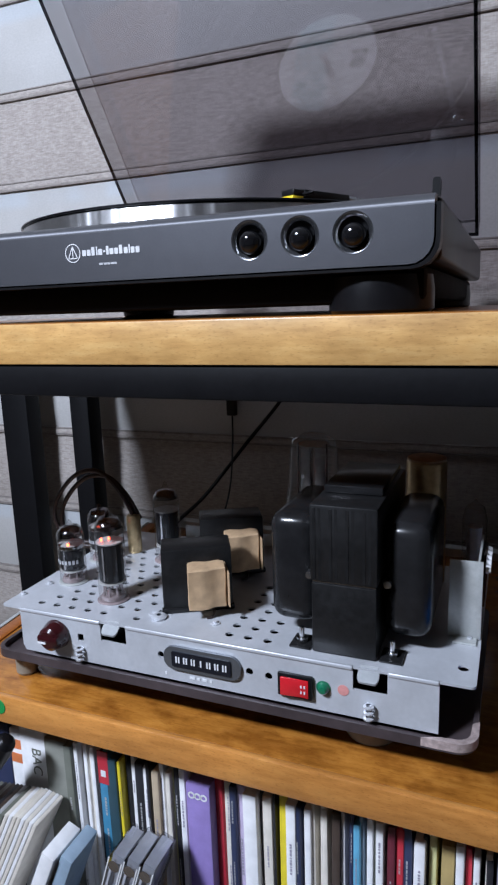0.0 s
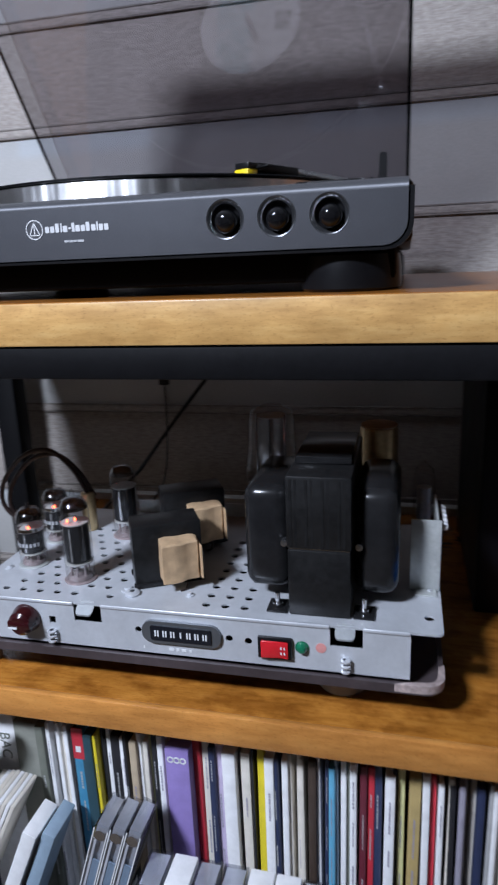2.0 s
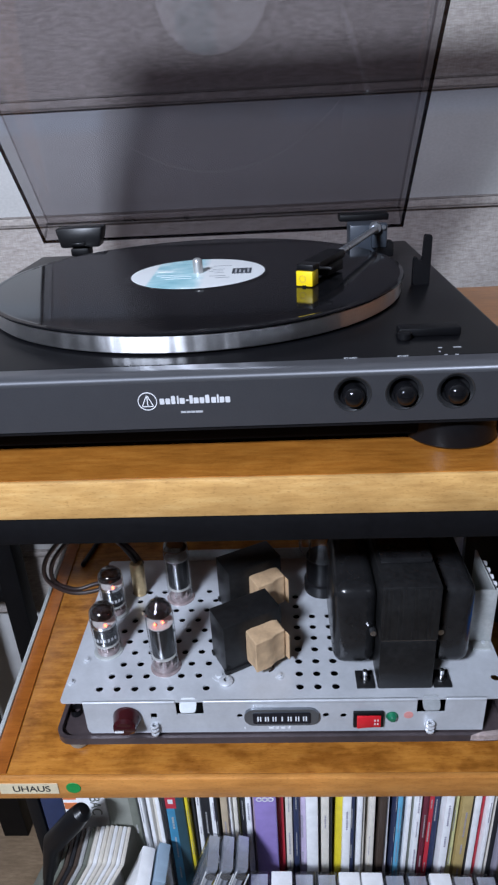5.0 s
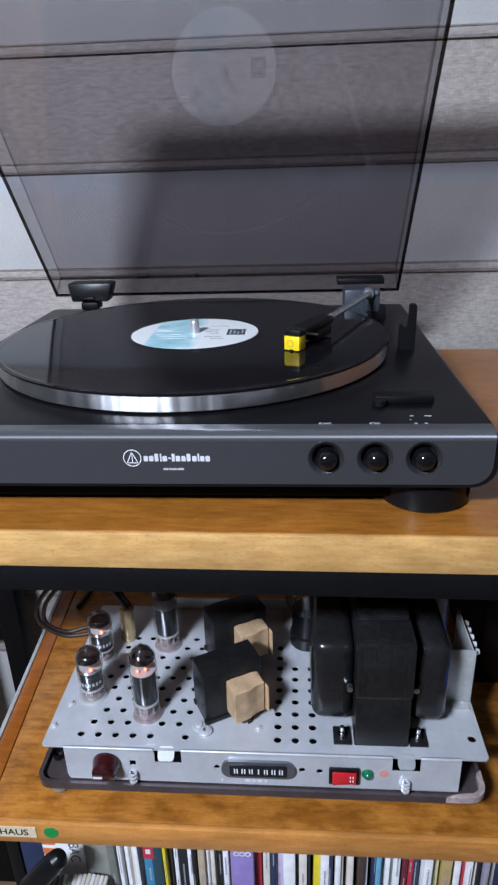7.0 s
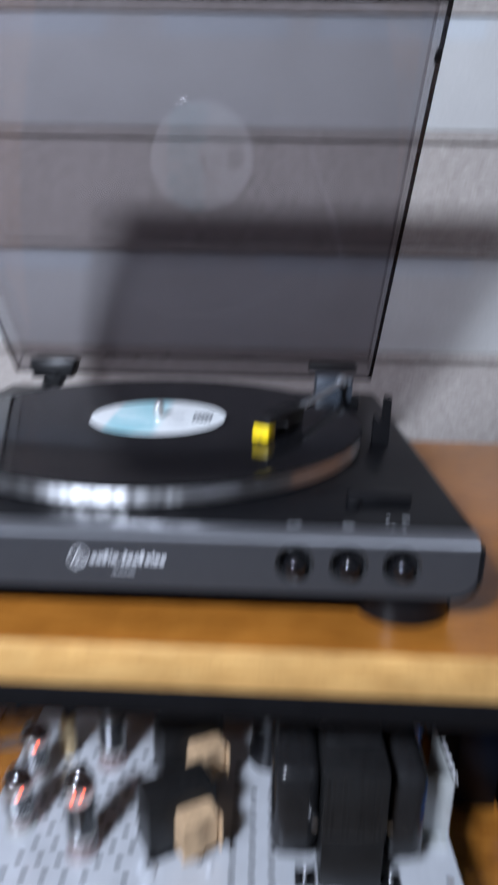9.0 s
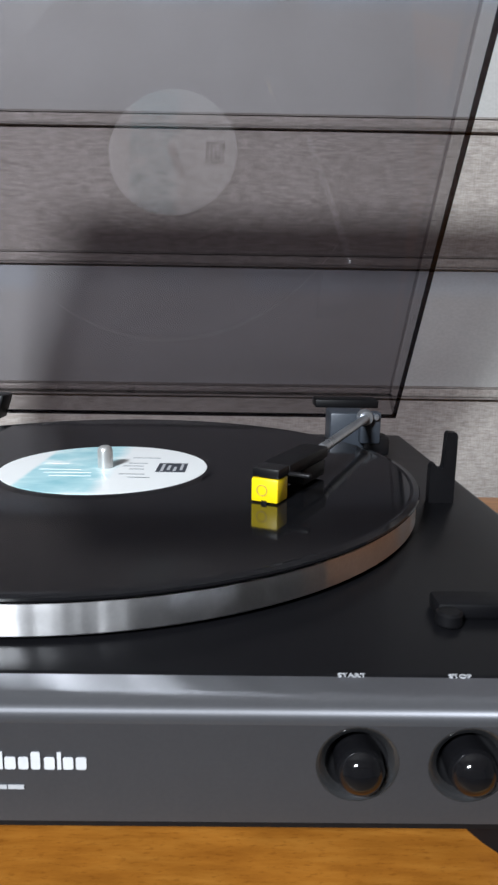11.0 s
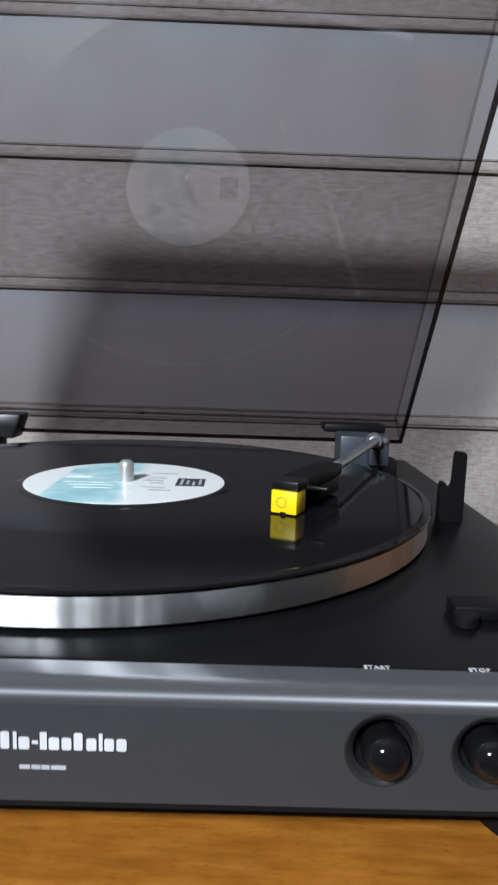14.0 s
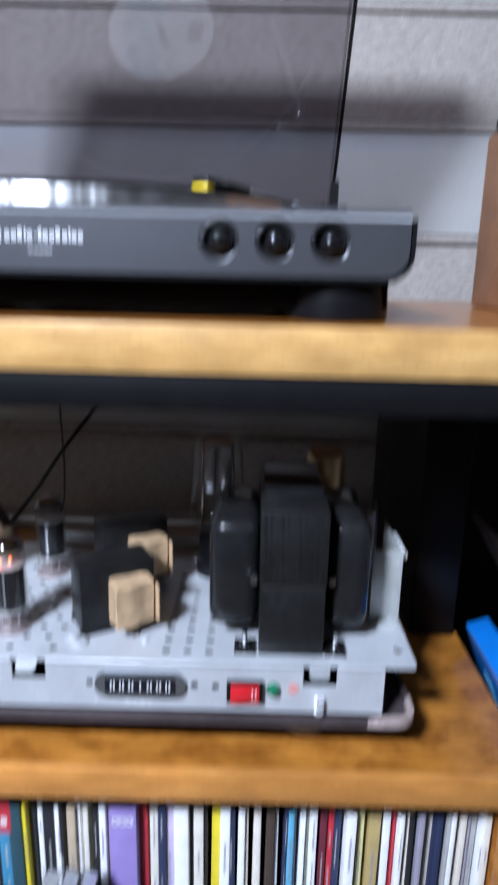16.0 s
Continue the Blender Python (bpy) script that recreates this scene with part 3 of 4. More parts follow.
for k, (x0, x1) in enumerate(((0.0007, 0.0033), (0.0036, 0.0058), (0.0060, 0.0080), (0.0083, 0.0120))):
    part("model_print", box(x0, x1, -0.0003, -0.0002, KZ - 0.0071, KZ - 0.0060), DIM_INK, tt, "tiny white printed bar")
for text, x in (("START", 0.089), ("STOP", 0.1157)):
    lettering("deck_print", text, 0.0024, pose(x, 0.0125, 0.0522, 0, 0, 0), DIM_INK, tt, "small white printed word")
for x, y, w in ((0.1375, 0.0125, 0.0016), (0.1430, 0.0125, 0.0016), (0.137, 0.024, 0.0020), (0.146, 0.024, 0.0040), (0.1355, 0.018, 0.0009)):
    part("deck_print", box(x - w / 2, x + w / 2, y - 0.0005, y + 0.0005, 0.0520, 0.0522), DIM_INK, tt, "small white printed mark")

# Platter, with its strobe-smooth rim, standing on the deck.
PX, PY = -0.0045, 0.1722
plat = part("platter", lathe([(0.0, 0.0632), (0.1446, 0.0632), (0.1453, 0.0628), (0.1455, 0.0600), (0.1456, 0.0540), (0.1446, 0.0532), (0.140, 0.0530), (0.138, 0.0521), (0, 0.0521)], 128, (PX, PY, 0)), ALU, tt, "polished aluminium platter", 40)
part("spindle", lathe([(0, 0.0762), (0.0020, 0.0760), (0.0031, 0.0752), (0.0036, 0.0738), (0.0037, 0.0630)], 24, (PX, PY, 0)), SPINDLE, plat, "bright metal spindle", 50)

# Tonearm: pivot block, tube, headshell, cartridge.
arm = part("tonearm_base", box(0.1165, 0.1400, 0.272, 0.298, 0.0521, 0.0785, 0.0015), GREYMETAL, tt, "grey pivot block of the tonearm")
part("arm_gimbal", box(0.1345, 0.1475, 0.266, 0.2745, 0.0600, 0.0800, 0.0015), GREYMETAL, arm)
part("gimbal_foot", box(0.1380, 0.1540, 0.268, 0.284, 0.0521, 0.0640, 0.0015), BLACK, arm)
part("gimbal_screw", lathe([(0, 0.0020), (0.0016, 0.0018), (0.0020, 0.0)], 14, (0.1440, 0.2655, 0.0770), "y"), TUBE_GREY, arm)
part("gimbal_cap", lathe([(0, 0.004), (0.0042, 0.0035), (0.0050, 0.0), (0.0050, -0.003)], 24, (0.1370, 0.2640, 0.0770), "y"), TUBE_GREY, arm)
p0, p1 = Vector((0.1370, 0.262, 0.0770)), Vector((0.0982, 0.1650, 0.0772))
pipe("arm_tube", [p0, p0.lerp(p1, 0.35), p0.lerp(p1, 0.7), p1], 0.0025, TUBE_GREY, tt, "slim grey metal arm tube")
head = thing("headshell", (0.0763, 0.127, 0.0757), turn=-27)
head.parent = tt
part("shell_body", box(-0.0065, 0.0065, -0.0030, 0.042, -0.0015, 0.0040, 0.0012), MATT, head)
part("shell_block", box(-0.0052, 0.0060, 0.014, 0.040, -0.0092, -0.0016, 0.0012), MATT, head)
part("finger_lift", box(0.0066, 0.0160, -0.006, -0.003, 0.0000, 0.0014, 0.0005), BLACK, head)
cart = part("cartridge", box(-0.0058, 0.0058, -0.0135, -0.0035, -0.0100, -0.0004, 0.0006), YELLOW, head, "bright yellow stylus cartridge")
part("cartridge_mount", box(-0.0058, 0.0058, -0.0128, 0.006, -0.0003, 0.0036, 0.0006), BLACK, cart)
part("cartridge_mark", lathe([(0.0020, 0.0001), (0.0023, 0.0001), (0.0023, 0.0), (0.0020, 0.0)], 24, (-0.001, -0.0136, -0.0052), "y"), BRASS, cart)
part("stylus", box(-0.0012, 0.0012, -0.0137, -0.008, -0.0106, -0.0092), BLACK, cart)
# Arm rest, lift lever and little posts.
rest = [(0.1500, 0.0520), (0.1500, 0.0690), (0.1506, 0.0708), (0.1518, 0.0712), (0.1530, 0.0694), (0.1545, 0.0684), (0.1556, 0.0690), (0.1562, 0.0710),
        (0.1567, 0.0850), (0.1575, 0.0862), (0.1610, 0.0860), (0.1618, 0.0845), (0.1618, 0.0520)]
part("arm_rest", sheet(rest, [], 0.0055, lambda u, v, w: (u, 0.1640 - w, v)), MATT, tt, "black hooked arm rest", 40)
part("lift_lever", box(0.1190, 0.1530, 0.0430, 0.0530, 0.0521, 0.0570, 0.0010), MATT, tt, "black cueing lever")
part("lever_tip", lathe([(0, 0.0036), (0.0030, 0.0034), (0.0038, 0.0028), (0.0040, 0.0), (0.0037, -0.0006)], 28, (0.1215, 0.0405, 0.0528)), MATT, tt)
for x in (0.1352, 0.1375):
    part("guide_pin", lathe([(0, 0.0635), (0.0006, 0.0632), (0.0006, 0.0521)], 10, (x, 0.215, 0)), CHROME, tt)

# Smoked lid, leaning forward on its two rear hinges: a shallow open box.
lid = thing("dust_cover", (0, 0.352, 0.0640))
lid.parent = tt
lid.rotation_euler = (radians(-53.0), 0, 0)
L, W, D, D0, T, BOW = 0.330, 0.1765, 0.035, 0.026, 0.0030, 0.0072


def wedge(x0, x1, y0, y1, lo0, hi0, lo1, hi1):
    """Both faces of a slab whose lower and upper faces run from (lo0, hi0) at y0 to (lo1, hi1) at y1."""
    bm = bmesh.new()
    v = [bm.verts.new(p) for p in ((x0, y0, lo0), (x1, y0, lo0), (x1, y1, lo1), (x0, y1, lo1), (x0, y0, hi0), (x1, y0, hi0), (x1, y1, hi1), (x0, y1, hi1))]
    for f in ((1, 2, 6, 5), (3, 0, 4, 7)):
        bm.faces.new([v[k] for k in f])
    return bm


bm = bmesh.new()
N = 28
faces = []
for lift in (0.0, -T):
    grid = []
    for i in range(N + 1):
        u = i / N
        col = []
        for k in range(N + 1):
            t = k / N
            bow = BOW * (1 - (2 * u - 1) ** 2) * (1 - (2 * t - 1) ** 2)
            col.append(bm.verts.new((-W + 2 * W * u, -L + L * t, D + (D0 - D) * t + bow + lift)))
        grid.append(col)
    faces.append(grid)
    for a, b in zip(grid, grid[1:]):
        for k in range(N):
            q = (a[k], b[k], b[k + 1], a[k + 1])
            bm.faces.new(q if lift == 0 else q[::-1])
for k in range(N):
    g0, g1 = faces
    for r0, r1 in (((g0[k + 1][0], g0[k][0]), (g1[k + 1][0], g1[k][0])), ((g0[k][N], g0[k + 1][N]), (g1[k][N], g1[k + 1][N]))):
        bm.faces.new((r0[0], r0[1], r1[1], r1[0]))
part("cover_panel", bm, LID, lid, "smoked clear acrylic panel, slightly bowed")
for x0, x1 in ((-W, -W + T), (W - T, W)):
    part("cover_side", wedge(x0, x1, -L + T, -T, 0.0002, D - T - 0.0005, 0.0002, D0 - T - 0.0002), LID_SIDE, lid, "", 0)
part("cover_front", box(-W, W, -L, -L + T - 0.0001, 0.0002, D - T - 0.0004), LID, lid)
part("cover_back", box(-W, W, -T + 0.0001, 0, 0.0002, D0 - T - 0.0003), LID_SIDE, lid)
part("rim", box(-W, -W + T, -L + T, 0, -0.0012, 0.0), LID_EDGE, lid, "dark rim edge")
part("rim", box(W - T, W, -L + T, 0, -0.0012, 0.0), LID_EDGE, lid, "dark rim edge")
part("rim", box(-W, W, -L, -L + T, -0.0012, 0.0), LID_EDGE, lid, "dark rim edge")
part("rim", box(-W + T, W - T, -T, 0, -0.0012, 0.0), LID_EDGE, lid, "dark rim edge")
for x in (-W + 0.001, W - 0.005):
    part("bumper", box(x, x + 0.004, -L + 0.028, -L + 0.036, -0.0050, -0.0017, 0.001), RUBBER, lid, "small black rubber bumper")
for x0 in (-0.1600, 0.1130):
    hinge = part("hinge", box(x0 + 0.014, x0 + 0.032, 0.334, 0.352, 0.0521, 0.0600, 0.002), MATT, tt, "black plastic lid hinge")
    bm = box(x0 + 0.001, x0 + 0.047, 0.334, 0.3555, 0.0602 if x0 < 0 else 0.0725, 0.0785, 0.0025 if x0 < 0 else 0.0010)
    for v in bm.verts:
        if v.co.z < 0.069:
            v.co.x = x0 + 0.024 + (v.co.x - x0 - 0.024) * 0.84
        else:
            v.co.y += 0.003
    part("hinge_cap", bm, BLACK if x0 < 0 else MATT, hinge)
    part("hinge_pin", box(x0 + 0.016, x0 + 0.030, 0.3295, 0.3318, 0.0625, 0.0655, 0.0008), DECK, hinge)

# The record that lies on the platter.
rec = thing("vinyl_record", (PX, PY, 0.0633), "black vinyl record with a pale blue and white label", "record")
part("disc", lathe([(0.0, 0.0), (0.1448, 0.0), (0.1466, 0.0007), (0.1468, 0.0012), (0.1464, 0.0018), (0.1440, 0.00205), (0.1426, 0.0019), (0.060, 0.0019), (0.053, 0.0017), (0.051, 0.0022), (0.0, 0.0022)], 160), VINYL, rec, "", 5)
part("paper_label", lathe([(0.0038, 0.00235), (0.0487, 0.00235), (0.0488, 0.0021)], 96), LABEL, rec, "pale label with a light blue band")
for x0, w, y in ((-0.030, 0.020, -0.006), (-0.026, 0.022, -0.012), (-0.022, 0.019, -0.018), (-0.031, 0.012, 0.006)):
    part("label_print", box(x0, x0 + w, y - 0.0004, y + 0.0004, 0.0023, 0.00248), WHITE_INK, rec, "white printed bar")
for x0, w, y in ((0.010, 0.009, 0.008), (0.008, 0.010, 0.002), (0.012, 0.007, -0.004), (0.009, 0.012, -0.014), (0.014, 0.010, -0.020), (0.010, 0.014, 0.020)):
    part("label_print", box(x0, x0 + w, y - 0.0006, y + 0.0006, 0.0023, 0.00248), TUBE_GREY, rec, "grey printed bar")
part("label_picture", box(0.025, 0.039, -0.009, 0.009, 0.0023, 0.00246), GREYMETAL, rec, "dark printed picture block")
for k in range(4):
    part("label_picture_line", box(0.027 + 0.003 * k, 0.0284 + 0.003 * k, -0.007 + 0.002 * (k % 2), 0.007 - 0.003 * (k % 3), 0.00247, 0.00256), DIM_INK, rec)

# ---- the valve amplifier ----
ZP = -0.1892
amp = thing("valve_amplifier", (0, 0, 0), "vintage valve amplifier on a bare zinc chassis", "amplifier")
LOW = ZP - 0.0305


def away(u, v, spots):
    return all((u - a) ** 2 + (v - b) ** 2 > r * r for a, b, r in spots)


holes = []
for k in range(3):
    for j in range(9):
        if not (k > 0 and j > 6):
            holes.append(ring_pts(0.0600 + 0.0124 * k, 0.0205 + 0.0118 * j, 0.0028, 10))
spots = ((-0.083, 0.058, 0.015), (-0.037, 0.041, 0.0145), (-0.035, 0.117, 0.0145), (-0.087, 0.101, 0.015), (0.003, 0.031, 0.006), (-0.017, 0.0125, 0.013))
for k in range(9):
    for j in range(10):
        u, v = -0.0810 + 0.0126 * k + 0.0063 * (j % 2), 0.0205 + 0.0115 * j
        if away(u, v, spots) and u < 0.012 and v < 0.128 and not (u > -0.002 and 0.02 < v < 0.09):
            holes.append(ring_pts(u, v, 0.0026, 10))
holes.append(ring_pts(0.195, 0.0265, 0.0030, 12))
plate = part("top_plate", sheet(round_rect(-0.1064, 0.2025, 0.0089, 0.168, 0.003), holes, 0.0012, lambda u, v, w: (u, v, ZP + w)), ZINC, amp, "perforated zinc top plate, scuffed")

# Front face with two square notches at its top edge and small holes.
N1, N2 = (-0.0260, -0.0070), (0.1386, 0.1576)
top = ZP
out = [(-0.0905, LOW + 0.004), (-0.0885, LOW), (0.1845, LOW), (0.1845, top), (N2[1], top), (N2[1], ZP - 0.0135), (N2[0], ZP - 0.0135), (N2[0], top),
       (N1[1], top), (N1[1], ZP - 0.0130), (N1[0], ZP - 0.0130), (N1[0], top), (-0.0905, top)]
fh = [ring_pts(u, v, r, 14) for u, v, r in ((0.0178, -0.2040, 0.0021), (0.0772, -0.2042, 0.0023), (0.0892, -0.2048, 0.0023))]
fh.append([(-0.0442, -0.2055), (-0.0398, -0.2055), (-0.0398, -0.2005), (-0.0442, -0.2005)])
YF = 0.0088
part("front_face", sheet(out, fh, 0.0012, lambda u, v, w: (u, YF - w, v)), ZINC, amp, "bare metal front with square cut-outs")
for u0, u1 in ((-0.0905, N1[0]), (N1[1], N2[0]), (N2[1], 0.1845)):
    part("bent_edge", box(u0, u1, YF - 0.0009, YF + 0.0010, ZP - 0.0022, ZP + 0.0004, 0.0008, 3), ZINC, amp, "rounded bend of the sheet")
top = ZP - 0.0013
part("left_side", box(-0.0905, -0.0893, YF + 0.0013, 0.160, LOW, top), ZINC, amp)
# Right wall is coloured as if in shade, unlike the zinc left one.
part("right_side", box(0.178, 0.1792, YF + 0.004, 0.160, LOW, top), INSIDE_SHADOW, amp)
part("rear_side", box(-0.0892, 0.1779, 0.1600, 0.1612, LOW, top), ZINC, amp)
# Black floor and added sheet put the shade behind notches and holes.
part("inner_floor", box(-0.0892, 0.1779, YF + 0.0016, 0.1598, LOW, LOW + 0.001), INSIDE_SHADOW, amp)
part("inner_shadow_sheet", box(-0.0890, 0.1777, 0.0400, 0.0405, LOW + 0.0015, top - 0.001), INSIDE_SHADOW, amp)
part("rear_flange", box(-0.045, 0.085, 0.1655, 0.1668, ZP + 0.0001, ZP + 0.0115), ZINC_DULL, amp)
for n in (N1, N2):
    c = (n[0] + n[1]) / 2
    part("bent_tab", sheet(round_rect(c - 0.0064, c + 0.0052, -0.0064, -0.0004, 0.0022), [], 0.0010, lambda u, v, w: (u, YF + 0.0030 + 1.25 * v, ZP + 0.0002 - w + 1.0 * v)), TAB, amp, "bent metal tab")
for x in (-0.0420, 0.1480):
    for k in range(3):
        part("clip_spring", lathe([(0.0016, 0), (0.0029, 0.0006), (0.0029, 0.0014), (0.0016, 0.0020)], 14, (x, YF - 0.0026, -0.2110 - 0.0034 * k)), SILVER, amp)
# Name badge with lettering drawn as plain bars.
badge = part("name_badge", sheet(round_rect(0.0210, 0.0725, -0.2112, -0.1958, 0.0070), [], 0.0020, lambda u, v, w: (u, YF - 0.0022 - w, v)), BADGE, amp, "rounded grey metal badge")
part("badge_window", sheet(round_rect(0.0270, 0.0665, -0.2085, -0.1985, 0.0012), [], 0.0006, lambda u, v, w: (u, YF - 0.0030 - w, v)), BADGE_IN, badge, "black window of the badge")
for k in range(7):
    u = 0.0300 + 0.0052 * k
    w_ = 0.0009 if k == 3 else 0.0028
    for u2 in ((u + 0.001,) if k == 3 else (u, u + 0.0018)):
        part("badge_print", box(u2, u2 + 0.0009, YF - 0.0035, YF - 0.0031, -0.2055, -0.2015), WHITE_INK, badge, "pale printed bar")
for u, w_ in ((0.0205, 0.001), (0.0375, 0.0035), (0.0425, 0.002), (0.0460, 0.003), (0.0510, 0.0016)):
    part("chassis_print", box(u, u + w_, YF - 0.0003, YF - 0.0001, -0.2168, -0.2150), WHITE_INK, amp)
# Controls.
sw = part("power_switch", box(0.0955, 0.1162, YF - 0.0030, YF - 0.0003, -0.2135, -0.1992, 0.0008), BLACK, amp, "black bezel of the rocker switch")
bm = box(0.0978, 0.1140, YF - 0.0052, YF - 0.0031, -0.2118, -0.2008, 0.0006)
for v in bm.verts:
    if v.co.x > 0.106 and v.co.y < YF - 0.004:
        v.co.y += 0.0016
part("rocker", bm, RED, sw, "red rocker")
for u, v in ((0.1100, -0.2050), (0.1120, -0.2050), (0.1100, -0.2085), (0.1120, -0.2085)):
    part("rocker_print", box(u - 0.0004, u + 0.0004, YF - 0.0042, YF - 0.0040, v - 0.0008, v + 0.0008), WHITE_INK, sw)
part("pilot_jewel", lathe([(0, 0.0040), (0.0020, 0.0036), (0.0032, 0.0022), (0.0036, 0.0005), (0.0042, 0.0004), (0.0042, 0)], 20, (0.1220, YF - 0.0002, -0.2052), "y"), GREEN_JEWEL, amp, "green faceted pilot jewel")
part("printed_symbol", lathe([(0, 0.0002), (0.0032, 0.0002), (0.0032, 0.0)], 20, (0.1333, YF - 0.0001, -0.2045), "y"), RED_INK, amp, "faded red printed symbol")
knob = part("control_knob", lathe([(0, 0.0112), (0.0058, 0.0110), (0.0080, 0.0092), (0.0090, 0.0050), (0.0098, 0.0022), (0.0100, 0.0008), (0.0, 0.0006)], 28, (-0.0605, YF, -0.2030), "y"), BAKELITE, amp, "maroon bakelite knob")
part("pointer", box(-0.0672, -0.0610, YF - 0.0122, YF - 0.0116, -0.2052, -0.2040), WHITE_INK, knob, "white pointer line")
part("knob_fin", box(-0.0685, -0.0525, YF - 0.0115, YF - 0.0060, -0.2060, -0.2000, 0.0015), BAKELITE, knob)

# Screws and solder tags on the plate.
for u, v, r in ((-0.1030, 0.0270, 0.0026), (0.0030, 0.0310, 0.0050), (-0.0970, 0.0480, 0.0030), (0.196, 0.0585, 0.0030), (0.0460, 0.0300, 0.0030)):
    part("screw", lathe([(0, 0.0022), (r * 0.5, 0.0020), (r * 0.55, 0.0008), (r, 0.0007), (r, 0.0001)], 18, (u, v, ZP)), ZINC, amp, "bright screw and washer")


def valve(x, y, r, h, tall, glow=2):
    """A small glass valve: glass down to its pins, dark cap, anode, mica and glowing heater."""
    v = part("valve", lathe([(r * 0.97, 0.0012), (r, 0.003), (r, h * 0.80), (r * 0.94, h * 0.87), (r * 0.70, h * 0.94), (r * 0.22, h * 0.975), (r * 0.12, h * 1.04), (0, h * 1.06)], 28, (x, y, ZP)), GLASS, amp, "clear glass valve with a dark cap", 60)
    part("socket", lathe([(r * 1.12, 0.0001), (r * 1.12, 0.0008), (r * 0.98, 0.0011), (0, 0.0011)], 28, (x, y, ZP)), TUBE_BASE if tall else ZINC_DULL, v)
    g = 0.835 if tall else 0.79
    part("getter", lathe([(r * 0.93, h * g), (r * 0.89, h * 0.87), (r * 0.66, h * 0.925), (r * 0.2, h * 0.945), (0, h * 0.948)], 28, (x, y, ZP)), GETTER, v, "dark silvered getter", 60)
    a0, a1 = (0.24, 0.66) if tall else (0.24, 0.58)
    part("anode", lathe([(0, h * a0), (r * 0.86, h * a0), (r * 0.86, h * a1), (0, h * a1)], 14, (x, y, ZP)), ANODE, v, "dark grey anode", 20)
    part("anode_seam", box(x - 0.0006, x + 0.0006, y - r * 0.93, y - r * 0.80, ZP + h * (a0 + 0.02), ZP + h * (a1 - 0.02)), PLATE_METAL, v)
    for z in (a0 - 0.03, a1 + 0.012):
        part("mica", lathe([(0, h * z), (r * 0.94, h * z), (r * 0.94, h * z + 0.0008), (0, h * z + 0.0008)], 20, (x, y, ZP)), MICA, v)
    for k in range(7):
        a = 0.5 + k * 0.88
        px, py = x + r * 0.62 * math.cos(a), y + r * 0.62 * math.sin(a)
        part("pin_wire", lathe([(0.0006, 0.0012), (0.0009, 0.004), (0.0005, h * a0 - 0.002), (0, h * a0 - 0.002)], 6, (px, py, ZP)), TUBE_BASE, v)
    part("glass_foot", lathe([(0, 0.0046), (r * 0.80, 0.0040), (r * 0.86, 0.0014), (0, 0.0013)], 18, (x, y, ZP)), TUBE_BASE, v)
    if tall:
        for dx, dy in ((-0.0026, -0.0055), (0.0030, -0.0048))[:glow]:
            part("heater", lathe([(0, 0.0016), (0.0005, 0.0012), (0.0009, 0.0), (0.0004, -0.0010), (0, -0.0013)], 8, (x + dx, y + dy, ZP + h * (a1 + 0.065) + 0.25 * dx)), HEATER, v, "glowing orange heater")
    else:
        part("silver_band", lathe([(r * 0.96, h * 0.60), (r * 0.96, h * 0.655)], 24, (x, y, ZP)), CHROME, v)
        for k in range(9):
            a = radians(-160 + 16 * k)
            px, py = x + r * 1.004 * math.cos(a), y + r * 1.004 * math.sin(a)
            mark = box(-0.0008, 0.0008, -0.0001, 0.0001, h * 0.36, h * 0.42)
            bmesh.ops.rotate(mark, verts=mark.verts, cent=(0, 0, 0), matrix=Matrix.Rotation(a + math.pi / 2, 3, "Z"))
            bmesh.ops.translate(mark, verts=mark.verts, vec=(px, py, ZP))
            part("glass_print", mark, DIM_INK, v, "pale printed bar")
        part("heater", lathe([(0, 0.0013), (0.0010, 0.0008), (0.0010, -0.0008), (0, -0.0013)], 8, (x + 0.0035, y - r * 0.80, ZP + h * 0.69)), HEATER, v, "glowing orange heater")


valve(-0.0825, 0.0580, 0.0098, 0.0450, False)
valve(-0.0865, 0.1010, 0.0098, 0.0440, False)
valve(-0.0365, 0.0410, 0.0099, 0.0620, True)
valve(-0.0350, 0.1170, 0.0102, 0.0610, True, 0)

# Rectifier bottle behind the mains transformer.
rect = part("rectifier_valve", lathe([(0.0120, 0.030), (0.0190, 0.042), (0.0205, 0.058), (0.0180, 0.072), (0.0172, 0.092), (0.0150, 0.101), (0.007, 0.1058), (0, 0.1065)], 32, (0.083, 0.126, ZP)), GLASS, amp, "large clear bottle-shaped rectifier valve", 60)
part("support_rod", lathe([(0.0008, 0.034), (0.0008, 0.099), (0, 0.099)], 8, (0.0725, 0.122, ZP)), CHROME, rect)
part("support_rod", lathe([(0.0008, 0.034), (0.0008, 0.099), (0, 0.099)], 8, (0.0935, 0.122, ZP)), CHROME, rect)
part("octal_base", lathe([(0.0150, 0.0001), (0.0150, 0.010), (0.0132, 0.011), (0.0132, 0.033), (0, 0.034)], 28, (0.083, 0.126, ZP)), BLACK, rect)
part("mica", lathe([(0, 0.0970), (0.0110, 0.0970), (0.0110, 0.0978), (0, 0.0978)], 20, (0.083, 0.126, ZP)), MICA, rect)
for dx in (-0.0055, 0.0055):
    part("anode", box(0.083 + dx - 0.004, 0.083 + dx + 0.004, 0.1225, 0.1295, ZP + 0.060, ZP + 0.096, 0.001), PLATE_METAL, rect)
part("small_valve", lathe([(0.008, 0.001), (0.008, 0.050), (0.006, 0.058), (0.001, 0.062), (0, 0.064)], 20, (0.193, 0.135, ZP)), GLASS, amp, "small clear valve", 60)
